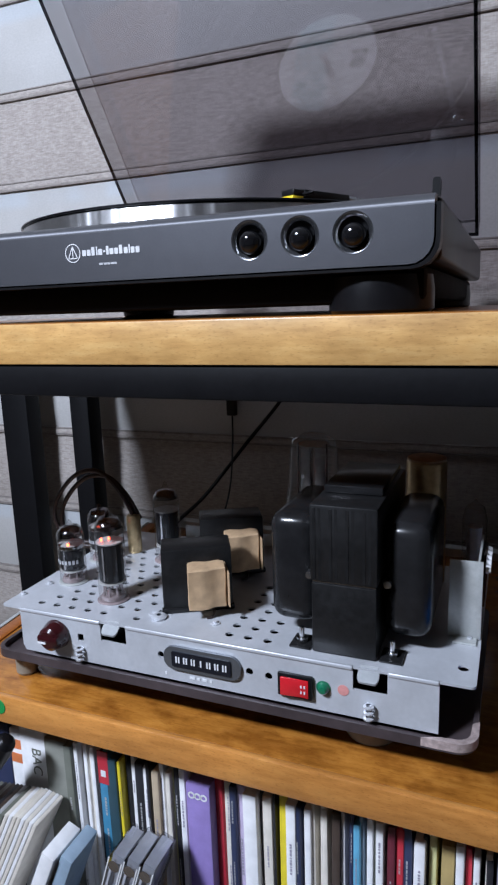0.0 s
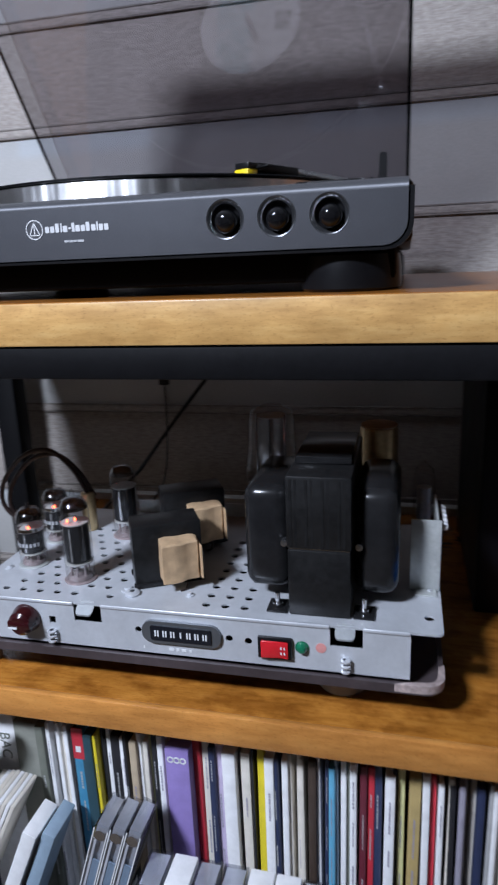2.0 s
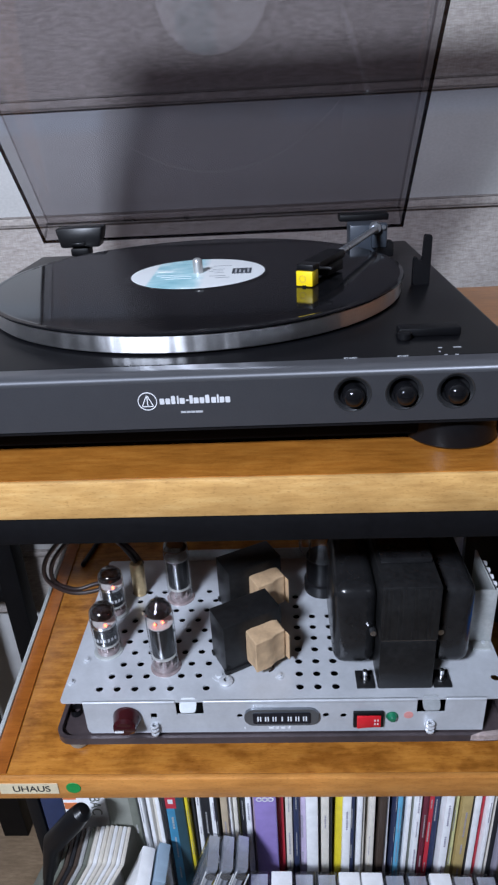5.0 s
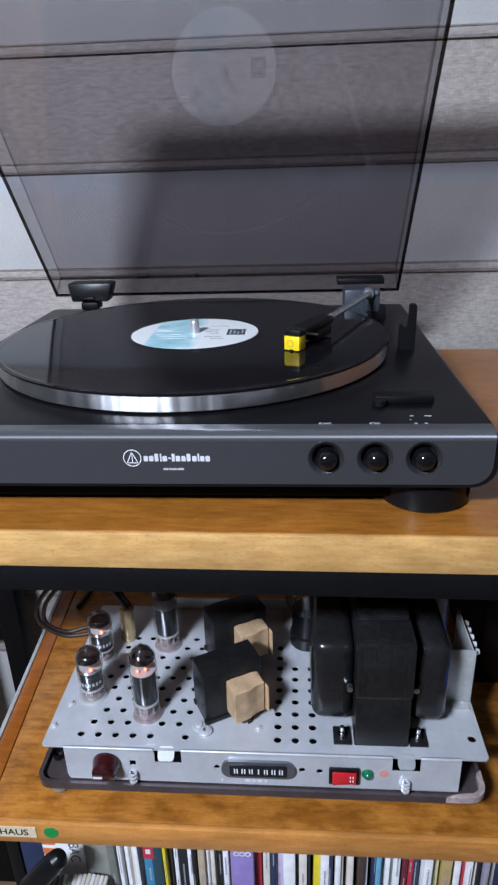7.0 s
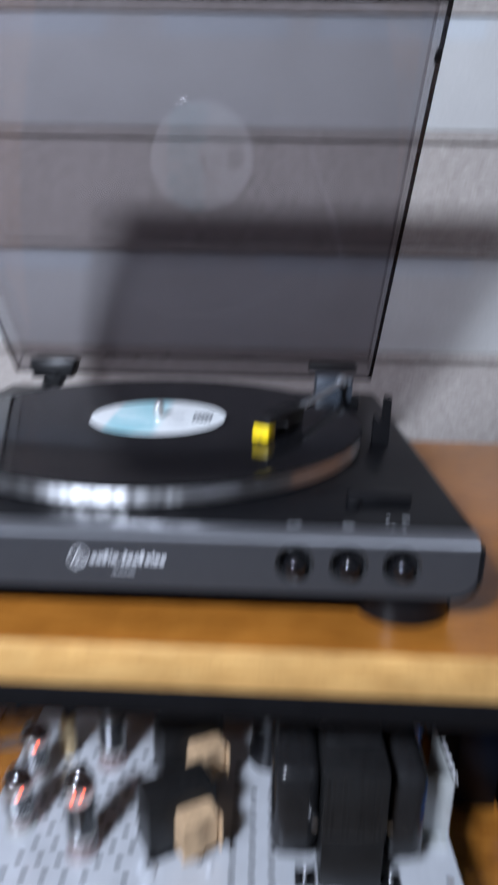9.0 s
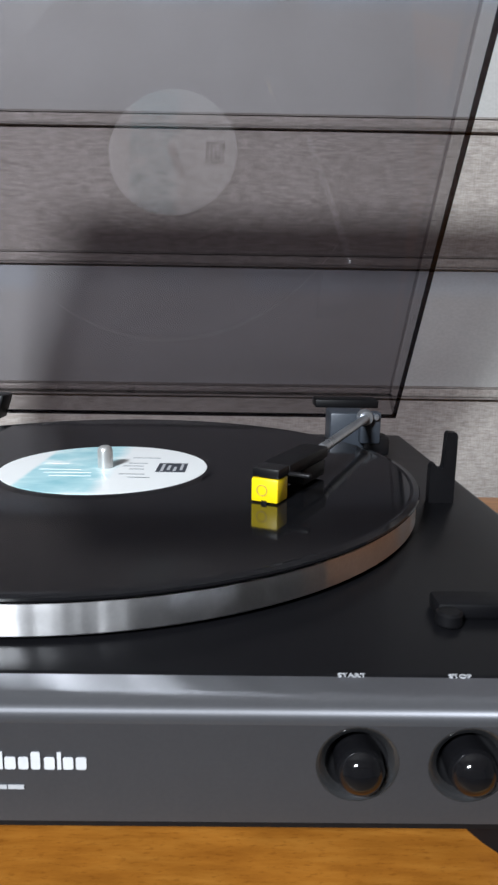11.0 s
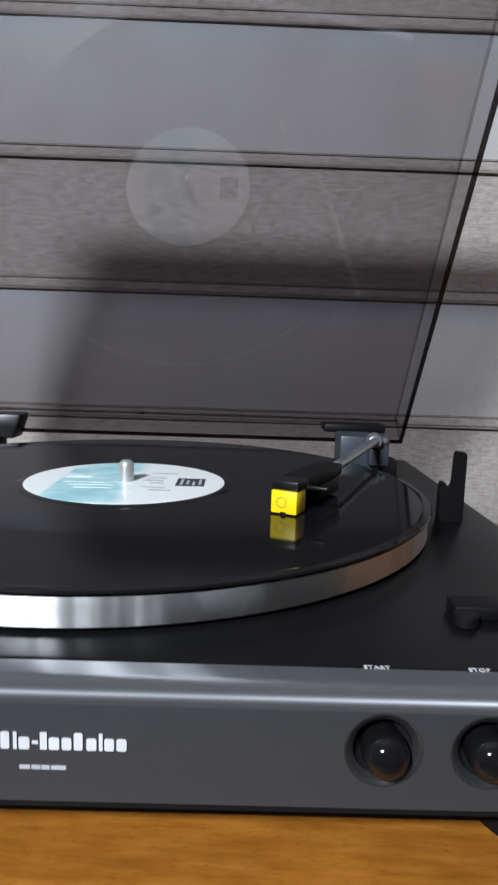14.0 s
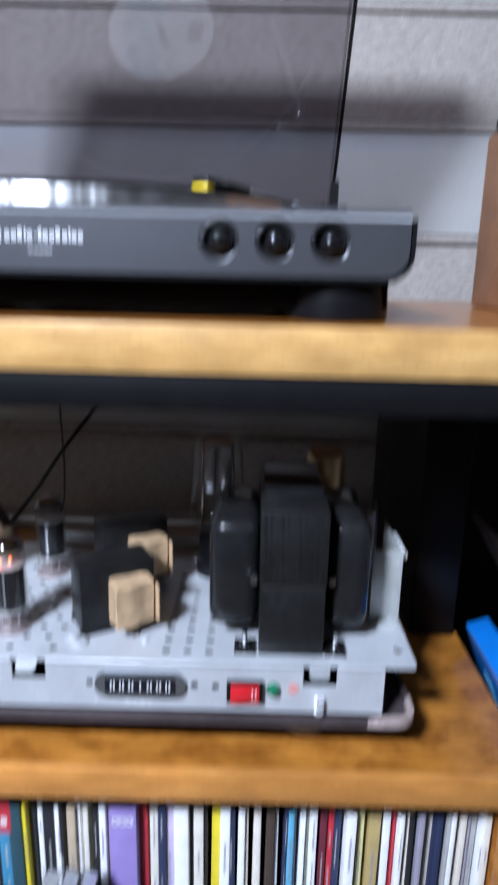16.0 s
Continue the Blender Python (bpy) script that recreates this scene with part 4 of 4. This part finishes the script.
part("small_anode", lathe([(0, 0.014), (0.005, 0.014), (0.005, 0.044), (0, 0.044)], 12, (0.193, 0.135, ZP)), MICA, amp)
can = part("capacitor_can", lathe([(0, 0.0001), (0.0138, 0.0001), (0.0138, 0.086), (0.0130, 0.0875), (0, 0.0876)], 32, (0.160, 0.140, ZP)), BRASS, amp, "tan cylindrical capacitor can")
part("can_cap", lathe([(0, 0.0878), (0.0132, 0.0878), (0.0132, 0.0890), (0.0120, 0.0896), (0, 0.0896)], 32, (0.160, 0.140, ZP)), KRAFT, can)
part("paper_capacitor", lathe([(0, 0.0), (0.0055, 0.0005), (0.0058, 0.002), (0.0058, 0.030), (0.0050, 0.032), (0, 0.0325)], 16, (-0.0700, 0.1230, ZP)), BRASS, amp, "brassy upright capacitor")

# Two small output transformers with paper-wrapped coils.
def small_transformer(x, y, z):
    t = thing("output_transformer", (x, y, z), turn=28.5)
    t.parent = amp
    part("core", box(-0.0135, 0.0320, 0.0030, 0.0275, 0.0, 0.0430, 0.0010), LAMS, t, "black laminated core")
    for k in range(2):
        part("clamp", box(-0.0145, 0.0330, 0.0020 + 0.0222 * k, 0.0060 + 0.0222 * k, 0.0, 0.0036, 0.0008), IRON, t)
    for y0, y1, s in ((-0.0115, 0.0029, 1), (0.0276, 0.0350, -1)):
        bm = box(0.0030, 0.0270, y0, y1, 0.0078, 0.0345, 0.0005, 1)
        bmesh.ops.subdivide_edges(bm, edges=[e for e in bm.edges if e.calc_length() > 0.006], cuts=5, use_grid_fill=True)
        for v in bm.verts:
            k = noise.noise(v.co * 95 + Vector((x * 40, 1, 2)))
            v.co.y += 0.0010 * k * s + 0.0012 * s * math.copysign(min(1, abs(v.co.x - 0.017) * 400), v.co.x - 0.017) * (v.co.y < 0)
            v.co.z += 0.0009 * noise.noise(v.co * 130 + Vector((3, 1, 2)))
            v.co.x += 0.0008 * noise.noise(v.co * 150 + Vector((7, 4, 2)))
        part("paper_coil", bm, KRAFT, t, "creased kraft-paper coil", 24)
    flap = box(0.0268, 0.0275, -0.0135, 0.0025, 0.0090, 0.0335)
    for v in flap.verts:
        v.co.x += 0.0016 if v.co.y < -0.01 else 0.0
        v.co.z -= 0.0020 if v.co.y < -0.01 and v.co.z > 0.02 else 0.0
    part("paper_flap", flap, KRAFT, t, "folded paper flap")
    part("eyelet", lathe([(0.0016, 0.0001), (0.0050, 0.0001), (0.0052, 0.0012), (0.0034, 0.0026), (0.0016, 0.0024)], 18, (-0.0165, -0.0020, 0.0)), ZINC, t, "bright metal eyelet", 50)
    pipe("lead_wire", [(0.020, -0.002, 0.005), (0.018, -0.008, 0.001), (0.014, -0.009, 0.0005)], 0.0007, CABLE, t)


small_transformer(0.0218, 0.0350, ZP + 0.0002)
small_transformer(0.0226, 0.0910, ZP + 0.0032)

# Mains transformer: laminated stack with a rounded bell at each end.
mains = thing("mains_transformer", (0, 0, 0))
mains.parent = amp
part("lower_core", box(0.1130, 0.1498, 0.0170, 0.1080, ZP + 0.0002, -0.1465, 0.0012), LAMS, mains, "black laminated stack")
part("upper_core", box(0.1125, 0.1503, 0.0165, 0.1085, -0.1455, -0.1010, 0.0012), LAMS, mains)
part("seam_strap", box(0.1137, 0.1492, 0.0178, 0.1070, -0.1464, -0.1456), DISH, mains)
part("top_strap", box(0.1145, 0.1485, 0.0400, 0.1000, -0.1008, -0.0960, 0.0010), IRON, mains)
for k in range(11):
    u = 0.1143 + 0.0031 * k
    part("lamination_edge", box(u, u + 0.0016, 0.01625 + 0.0002 * (k % 3), 0.0175, -0.1440, -0.1030), LAMS, mains)
for x0, x1 in ((0.0835, 0.1123), (0.1505, 0.1770)):
    part("end_bell", box(x0, x1, 0.0285, 0.1000, -0.1795, -0.1120, 0.0085, 4), IRON, mains, "rounded black end bell")
for x0 in (0.0990, 0.1512):
    part("foot_flange", box(x0, x0 + 0.0125, 0.0175, 0.0330, ZP + 0.0002, ZP + 0.0016, 0.0004), IRON, mains)
    part("foot_bolt", lathe([(0, 0.0110), (0.0016, 0.0105), (0.0016, 0.0045), (0.0032, 0.0044), (0.0032, 0.0018), (0, 0.0018)], 12, (x0 + 0.006, 0.0240, ZP)), CHROME, mains, "bright bolt")
for x in (0.1095, 0.1540):
    part("clamp_bolt", lathe([(0, 0.0040), (0.0022, 0.0038), (0.0024, 0.0)], 10, (x, 0.0285, -0.1462), "y"), DISH, mains)

# Zinc bracket with a white terminal strip.
brk = part("bracket", box(0.1835, 0.2020, 0.0600, 0.0612, ZP + 0.0002, -0.1410, 0.0004), ZINC_DULL, amp, "upright zinc bracket")
part("bracket_side", box(0.1990, 0.2002, 0.0613, 0.1080, ZP + 0.0002, -0.1410), ZINC_DULL, brk)
part("bracket_foot", box(0.1870, 0.2000, 0.0520, 0.0599, ZP + 0.0002, ZP + 0.0013), ZINC_DULL, brk)
part("terminal_strip", box(0.2004, 0.2030, 0.0640, 0.1060, -0.1700, -0.1450, 0.0006), BAKELITE, brk)
for k in range(5):
    part("terminal", lathe([(0, 0.0028), (0.0020, 0.0026), (0.0026, 0.0)], 12, (0.2031, 0.0670 + 0.0080 * k, -0.1475), "x"), WHITE_INK, brk)

# Tray under the amplifier, on four pale feet.
tray = thing("metal_tray", (0, 0, 0), "dark enamelled metal tray under the amplifier", "tray")
part("tray_floor", sheet(round_rect(-0.1140, 0.2030, 0.0070, 0.175, 0.010), [], 0.0020, lambda u, v, w: (u, v, -0.2252 + w)), TRAY, tray)
part("tray_rim", sheet(round_rect(-0.1150, 0.2040, 0.0055, 0.176, 0.011), [round_rect(-0.1120, 0.2010, 0.0085, 0.1730, 0.008)], 0.0060, lambda u, v, w: (u, v, -0.2212 + w)), TRAY, tray, "rolled dark rim")
arc = [(0.1930 + 0.0115 * math.cos(radians(a)), 0.0165 + 0.0115 * math.sin(radians(a))) for a in range(-90, 1, 10)]
inner = [(0.1930 + 0.0075 * math.cos(radians(a)), 0.0165 + 0.0075 * math.sin(radians(a))) for a in range(0, -91, -10)]
worn = [(0.1760, 0.0049), (0.1840, 0.0047)] + arc + [(0.2046, 0.0285), (0.2010, 0.0255)] + inner + [(0.1860, 0.0083), (0.1800, 0.0065)]
part("rim_scuff", sheet(worn, [], 0.0050, lambda u, v, w: (u, v, -0.2207 + w)), SCUFF, tray, "worn pale corner")

for x in (-0.106, 0.143):
    for y in (0.026, 0.150):
        fr = 0.0165 if x > 0 and y < 0.1 else 0.0075
        part("tray_foot", lathe([(0, -0.2494), (fr - 0.0012, -0.2494), (fr, -0.2475), (fr, -0.2290), (fr - 0.001, -0.2274), (0, -0.2274)], 28, (x, y + (0.016 if fr > 0.01 else 0.0), 0)), FOOT, tray, "pale rubber foot")
        part("amplifier_spacer", lathe([(0.004, -0.2251), (0.004, LOW - 0.0001)], 12, (x if x < 0 else 0.17, y + 0.005, 0)), RUBBER, tray)

# Cables behind and above the amplifier.
loop = thing("loop_cable", (0, 0, 0), "brown twin cable looped behind the valves", "cable")
for dx, dy, dz in ((0.0, 0.0, 0.0), (0.004, 0.004, -0.0045)):
    pts = [(-0.070, 0.123, -0.157), (-0.080, 0.120, -0.136), (-0.098, 0.120, -0.122), (-0.122, 0.120, -0.127), (-0.143, 0.120, -0.150), (-0.147, 0.122, -0.172)]
    pts = [(x + dx, y + dy, z + dz) for x, y, z in pts] + [(-0.132 + dx, 0.126 + dy, -0.189), (-0.112, 0.130 + dy, -0.1915 + dx), (-0.092, 0.136 + dy, -0.1868)]
    pipe("cord", pts, 0.0019, CABLE, loop)
pwr = thing("power_cable", (0, 0, 0), "black power cable running down the window shade", "cable")
pipe("cord", [(0.020, 0.479, -0.020), (-0.030, 0.479, -0.070), (-0.075, 0.478, -0.125), (-0.105, 0.465, -0.163), (-0.131, 0.445, -0.200), (-0.145, 0.400, -0.228), (-0.150, 0.352, -0.2388), (-0.152, 0.300, -0.2469), (-0.160, 0.240, -0.2470)], 0.0025, BLACK, pwr)
sig = thing("signal_cable", (0, 0, 0), "thin black cable with a plug", "cable")
pipe("cord", [(-0.135, 0.478, -0.134), (-0.128, 0.460, -0.170), (-0.115, 0.420, -0.210), (-0.106, 0.380, -0.234), (-0.104, 0.352, -0.2401), (-0.100, 0.310, -0.2482)], 0.0012, BLACK, sig)
part("plug", box(-0.1415, -0.1285, 0.4730, 0.4825, -0.135, -0.060, 0.0015), BLACK, sig)

# ---- records in the cabinet ----
INKS = {
    "w": (0.87, 0.87, 0.88), "c": (0.74, 0.69, 0.61), "g": (0.42, 0.42, 0.42), "k": (0.018, 0.018, 0.022), "n": (0.025, 0.035, 0.085),
    "t": (0.50, 0.40, 0.28), "b": (0.05, 0.24, 0.40), "T": (0.025, 0.065, 0.085), "y": (0.72, 0.58, 0.03), "Y": (0.74, 0.72, 0.36), "o": (0.36, 0.36, 0.08),
    "p": (0.30, 0.22, 0.52), "l": (0.52, 0.44, 0.60), "r": (0.55, 0.03, 0.05), "m": (0.14, 0.02, 0.035), "s": (0.13, 0.42, 0.62), "d": (0.060, 0.040, 0.030),
    "v": (0.33, 0.31, 0.38), "u": (0.30, 0.40, 0.50), "h": (0.46, 0.34, 0.14), "e": (0.16, 0.17, 0.14), "M": (0.34, 0.25, 0.30), "G": (0.25, 0.255, 0.22), "O": (0.75, 0.22, 0.08),
}
CARD = {k: plain("card_" + str(i), c, 0.55, 0.0, 0.09, 90, 0.12, 0.05, 0.2) for i, (k, c) in enumerate(INKS.items())}
NAMES = {"w": "white", "c": "cream", "g": "grey", "k": "black", "n": "navy", "t": "tan", "b": "blue", "T": "dark teal", "y": "yellow", "Y": "pale yellow", "o": "olive",
         "p": "purple", "l": "lavender", "r": "red", "m": "maroon", "s": "light blue", "d": "dark brown", "v": "grey-violet", "u": "grey-blue", "h": "gold", "e": "dark grey", "M": "mauve", "G": "grey-green", "O": "orange"}
RY, RTOP, RBOT = 0.0236, -0.2945, -0.6155
rng = random.Random(5)


def record_sleeve(x0, w, key, kind="record sleeve", prints=True):
    """One album in its card sleeve, spine to the front; w in metres."""
    top_ = RTOP - rng.uniform(0.0, 0.008) - 0.002
    y0 = RY + rng.uniform(-0.002, 0.007)
    ob = thing("record_sleeve", (x0 + w / 2, y0, RBOT), f"{NAMES[key]} album sleeve standing upright in the cabinet", "record", "albums in the cabinet")
    bm = box(-w / 2 + 0.0002, w / 2 - 0.0002, 0, 0.298, 0, top_ - RBOT, min(0.0011, w * 0.25), 2)
    part("sleeve", bm, CARD[key], ob)
    lean = rng.uniform(-0.35, 0.35)
    ob.rotation_euler = (0, radians(lean), 0)
    h = top_ - RBOT
    if prints and 0.0028 < w < 0.0125 and rng.random() < 0.65:
        ink = CARD["v"] if sum(INKS[key]) > 0.9 else CARD["g"]
        z = h - rng.uniform(0.010, 0.045)
        for _ in range(rng.randint(1, 4)):
            ln = rng.uniform(0.006, 0.030)
            end, q = z - ln, rng.uniform(0.06, 0.11)
            while z > end:
                c = rng.uniform(0.0008, 0.0024)
                part("spine_print", box(-w * q, w * q, -0.0002, 0.0006, z - c, z), ink, ob)
                z -= c + rng.uniform(0.0005, 0.0011)
            z -= rng.uniform(0.006, 0.03)
    return ob


# Colour letter and width in tenths of a millimetre, along the shelf from its start.
ROW = ("n 180|w 125|w 240|k 20|G 200|e 70|w 40|w 40|c 50|w 40|k 30|b 90|T 90|y 30|k 20|w 40|k 80|w 60|k 30|t 60|w 40|c 40|Y 20|k 40|w 50|M 30|p 180|r 60|c 60|"
       "n 50|l 70|w 100|k 20|c 70|k 20|y 60|w 70|n 50|w 50|c 40|c 40|c 40|d 60|w 50|n 30|s 50|u 30|w 40|e 30|w 50|m 50|r 50|n 60|w 70|k 30|Y 50|h 80|k 30|w 50"
       "|r 40|w 40|c 40|k 40|v 40|c 30|c 40|n 50|g 30|w 40|g 35|c 40|v 30|g 50|w 40|c 45")
x = -0.1535
for item in ROW.split("|"):
    key, w = item.split()
    w = int(w) * 1e-4
    if x + w > 0.2645:
        break
    ob = record_sleeve(x, w, key)
    h = RTOP - RBOT
    if key == "b":
        part("spine_patch", box(-w / 2 + 0.0003, w / 2 - 0.0003, -0.0003, 0.0004, h - 0.030, h - 0.004), CARD["r"], ob, "red patch at the spine's top")
        part("spine_print", box(-0.002, 0.002, -0.0005, -0.0003, h - 0.024, h - 0.019), WHITE_INK, ob)
    elif key == "p":
        for k in (-1, 0, 1):
            part("spine_mark", lathe([(0.0014, 0.0002), (0.0026, 0.0002), (0.0026, 0)], 16, (k * 0.0045, -0.0002, h - 0.018), "y"), WHITE_INK, ob, "white ring print")
    elif 0.0124 < w < 0.0126:
        for k in range(2):
            part("spine_stripe", box(-w / 2 + 0.001, w / 2 - 0.001, -0.0003, 0.0004, h - 0.026 - 0.012 * k, h - 0.018 - 0.012 * k), CARD["O"], ob)
    elif key == "w" and w > 0.0236 and w != 0.0125:
        lettering("spine_letters", "BAC", 0.012, pose(0.003, -0.0004, h - 0.030, 90, 90, 0), CARD["e"], ob, "dark grey letters")
    x += w

# ---- cases and sleeves standing in front of the records ----
crate = thing("low_crate", (0, 0, 0), "dark crate standing before the records", "crate")
part("crate_floor", box(-0.220, 0.262, -0.145, 0.018, -0.6155, -0.605), BLACK, crate)
part("crate_riser", box(-0.220, 0.262, -0.125, 0.020, -0.6045, -0.485, 0.002), BLACK, crate)


def disc_case(x, y, h, lean, w, clear, key="w"):
    """A plastic disc case seen at its edge and top, or a card one."""
    ob = thing("disc_case", (x, y, -0.4845), "clear plastic disc case leaning in a row" if clear else f"{NAMES[key]} card disc sleeve in a row", "disc case", "disc cases in the crate")
    ob.rotation_euler = (0, radians(lean), 0)
    a = w / 2
    if not clear:
        part("case", box(-a, a, 0, 0.030, 0, h, 0.0008), CARD[key], ob)
        return ob
    part("case", box(-a, a, 0, 0.030, 0, h, 0.0006), CASE, ob)
    part("tray_card", box(-a * 0.80, a * 0.80, 0.004, 0.028, 0.003, h - 0.0012), SILVER, ob, "pale tray")
    part("spine_insert", box(-a * 0.86, -a * 0.30, 0.0010, 0.0022, 0.004, h - 0.012), CARD["w"], ob, "white paper insert")
    part("inlay", box(-a * 0.2, a * 0.75, 0.0014, 0.0024, 0.010, h - 0.030), CARD["u"], ob)
    for s in (-1, 1):
        part("case_rib", box(s * a * 0.93 - 0.0004, s * a * 0.93 + 0.0004, -0.0004, 0.0002, 0.002, h - 0.001), CARD["w"], ob)
    part("disc_edge", lathe([(0.0, 0.0003), (min(0.0042, a * 0.8), 0.0003), (min(0.0042, a * 0.8), 0.0)], 20, (0, -0.0001, h - 0.006), "y"), DISH, ob)
    return ob


for k in range(3):
    disc_case(-0.0550 + 0.0115 * k, -0.018, 0.1530, 17.4, 0.0102, True)
disc_case(-0.1190, -0.020, 0.1430, 23.0, 0.0105, False, "w")
disc_case(-0.1035, -0.016, 0.1400, 22.0, 0.0095, False, "u")
for k in range(11):
    disc_case(0.0240 + 0.0176 * k, -0.030, 0.1170 - 0.0004 * k, 0.3, 0.0164, k not in (1, 4, 5, 8), "w")
for k in range(16):
    key = "ekedkdgecwccwcwc"[k]
    ob = thing("single_sleeve", (-0.2050 + 0.0036 * k, -0.012, -0.4845), f"{NAMES[key]} thin record sleeve leaning in a stack", "record", "leaning sleeves in the crate")
    ob.rotation_euler = (0, radians(26.5), 0)
    part("sleeve", box(-0.0014, 0.0014, 0, 0.030, 0, 0.1640 - 0.0006 * abs(k - 11), 0.0005), CARD[key], ob)

# Black rounded handle that pokes up before the records.
hd = thing("plastic_lever", (-0.118, -0.006, -0.305), "black rounded plastic handle", "handle")
bm = lathe([(0, 0.030), (0.004, 0.029), (0.0072, 0.025), (0.0085, 0.015), (0.0085, -0.02), (0.0075, -0.16), (0, -0.16)], 20)
bmesh.ops.rotate(bm, verts=bm.verts, cent=(0, 0, 0), matrix=Matrix.Rotation(radians(38), 3, "Y"))
for v in bm.verts:
    if v.co.z < -0.05:
        v.co.x = -0.03 + (v.co.x + 0.06) * 0.25
part("grip", bm, BLACK, hd)

# ---- to the side ----
SPX, SPY, SPH = 0.285, 0.242, 0.130
spk = thing("loudspeaker", (SPX, SPY, 0.0002), "brown wood-veneer loudspeaker with a black top", "loudspeaker")
part("cabinet", box(0.0, 0.19, -0.20, 0.0, 0, SPH, 0.003), WOOD_SPEAKER, spk)
part("top_cap", box(0.003, 0.187, -0.197, -0.003, SPH + 0.0002, SPH + 0.014, 0.005), BLACK, spk, "black top")
part("grille", box(0.012, 0.178, -0.207, -0.2002, 0.01, SPH - 0.01, 0.003), BLACK, spk)
book = thing("blue_folder", (0.3250, -0.004, -0.3720), "bright blue glossy folder leaning against the cabinet", "folder")
book.rotation_euler = (0, radians(-21), 0)
BLUE = plain("blue_gloss", (0.01, 0.20, 0.70), 0.3, 0.0, 0.06, 120, 0.03, 0.4)
part("cover", box(0, 0.018, 0, 0.135, 0, 0.152, 0.0015), BLUE, book)
part("cover_print", box(-0.0004, 0.0, 0.098, 0.112, 0.085, 0.125), CARD["s"], book, "pale blue printed patch")
part("page_edge", box(0.0020, 0.0160, 0.1352, 0.1362, 0.002, 0.150), CARD["w"], book, "white page edge")
sleeve_r = thing("leaning_sleeve", (0.4060, 0.030, -0.3720), "pale grey sleeve leaning behind the folder", "record")
sleeve_r.rotation_euler = (0, radians(-30), 0)
part("sleeve", box(0, 0.004, 0, 0.150, 0, 0.245, 0.001), CARD["g"], sleeve_r)
side_box = thing("side_stand", (0, 0, 0), "black low stand beside the cabinet", "stand")
part("low_step", box(0.279, 0.4295, -0.01, 0.30, -1.0, -0.373, 0.002), BLACK, side_box)
part("stand_body", box(0.4300, 0.58, 0.10, 0.48, -1.0, -0.0425, 0.002), BLACK, side_box)
part("rear_panel", box(0.288, 0.4295, 0.3415, 0.48, -1.0, -0.045, 0.002), BLACK, side_box)

# Added black block in place of the shade at the cabinet top's right end.
dark_block = thing("shadow_block", (0.2330, 0.1450, -0.2494), "matt black block standing in for the shade at the end of the cabinet top", "box")
part("body", box(0, 0.0350, 0, 0.188, 0.0002, 0.2050, 0.002), MATT, dark_block)
part("block_line", box(-0.0004, 0.0354, -0.0004, 0.1884, 0.1840, 0.1850), STEEL, dark_block)
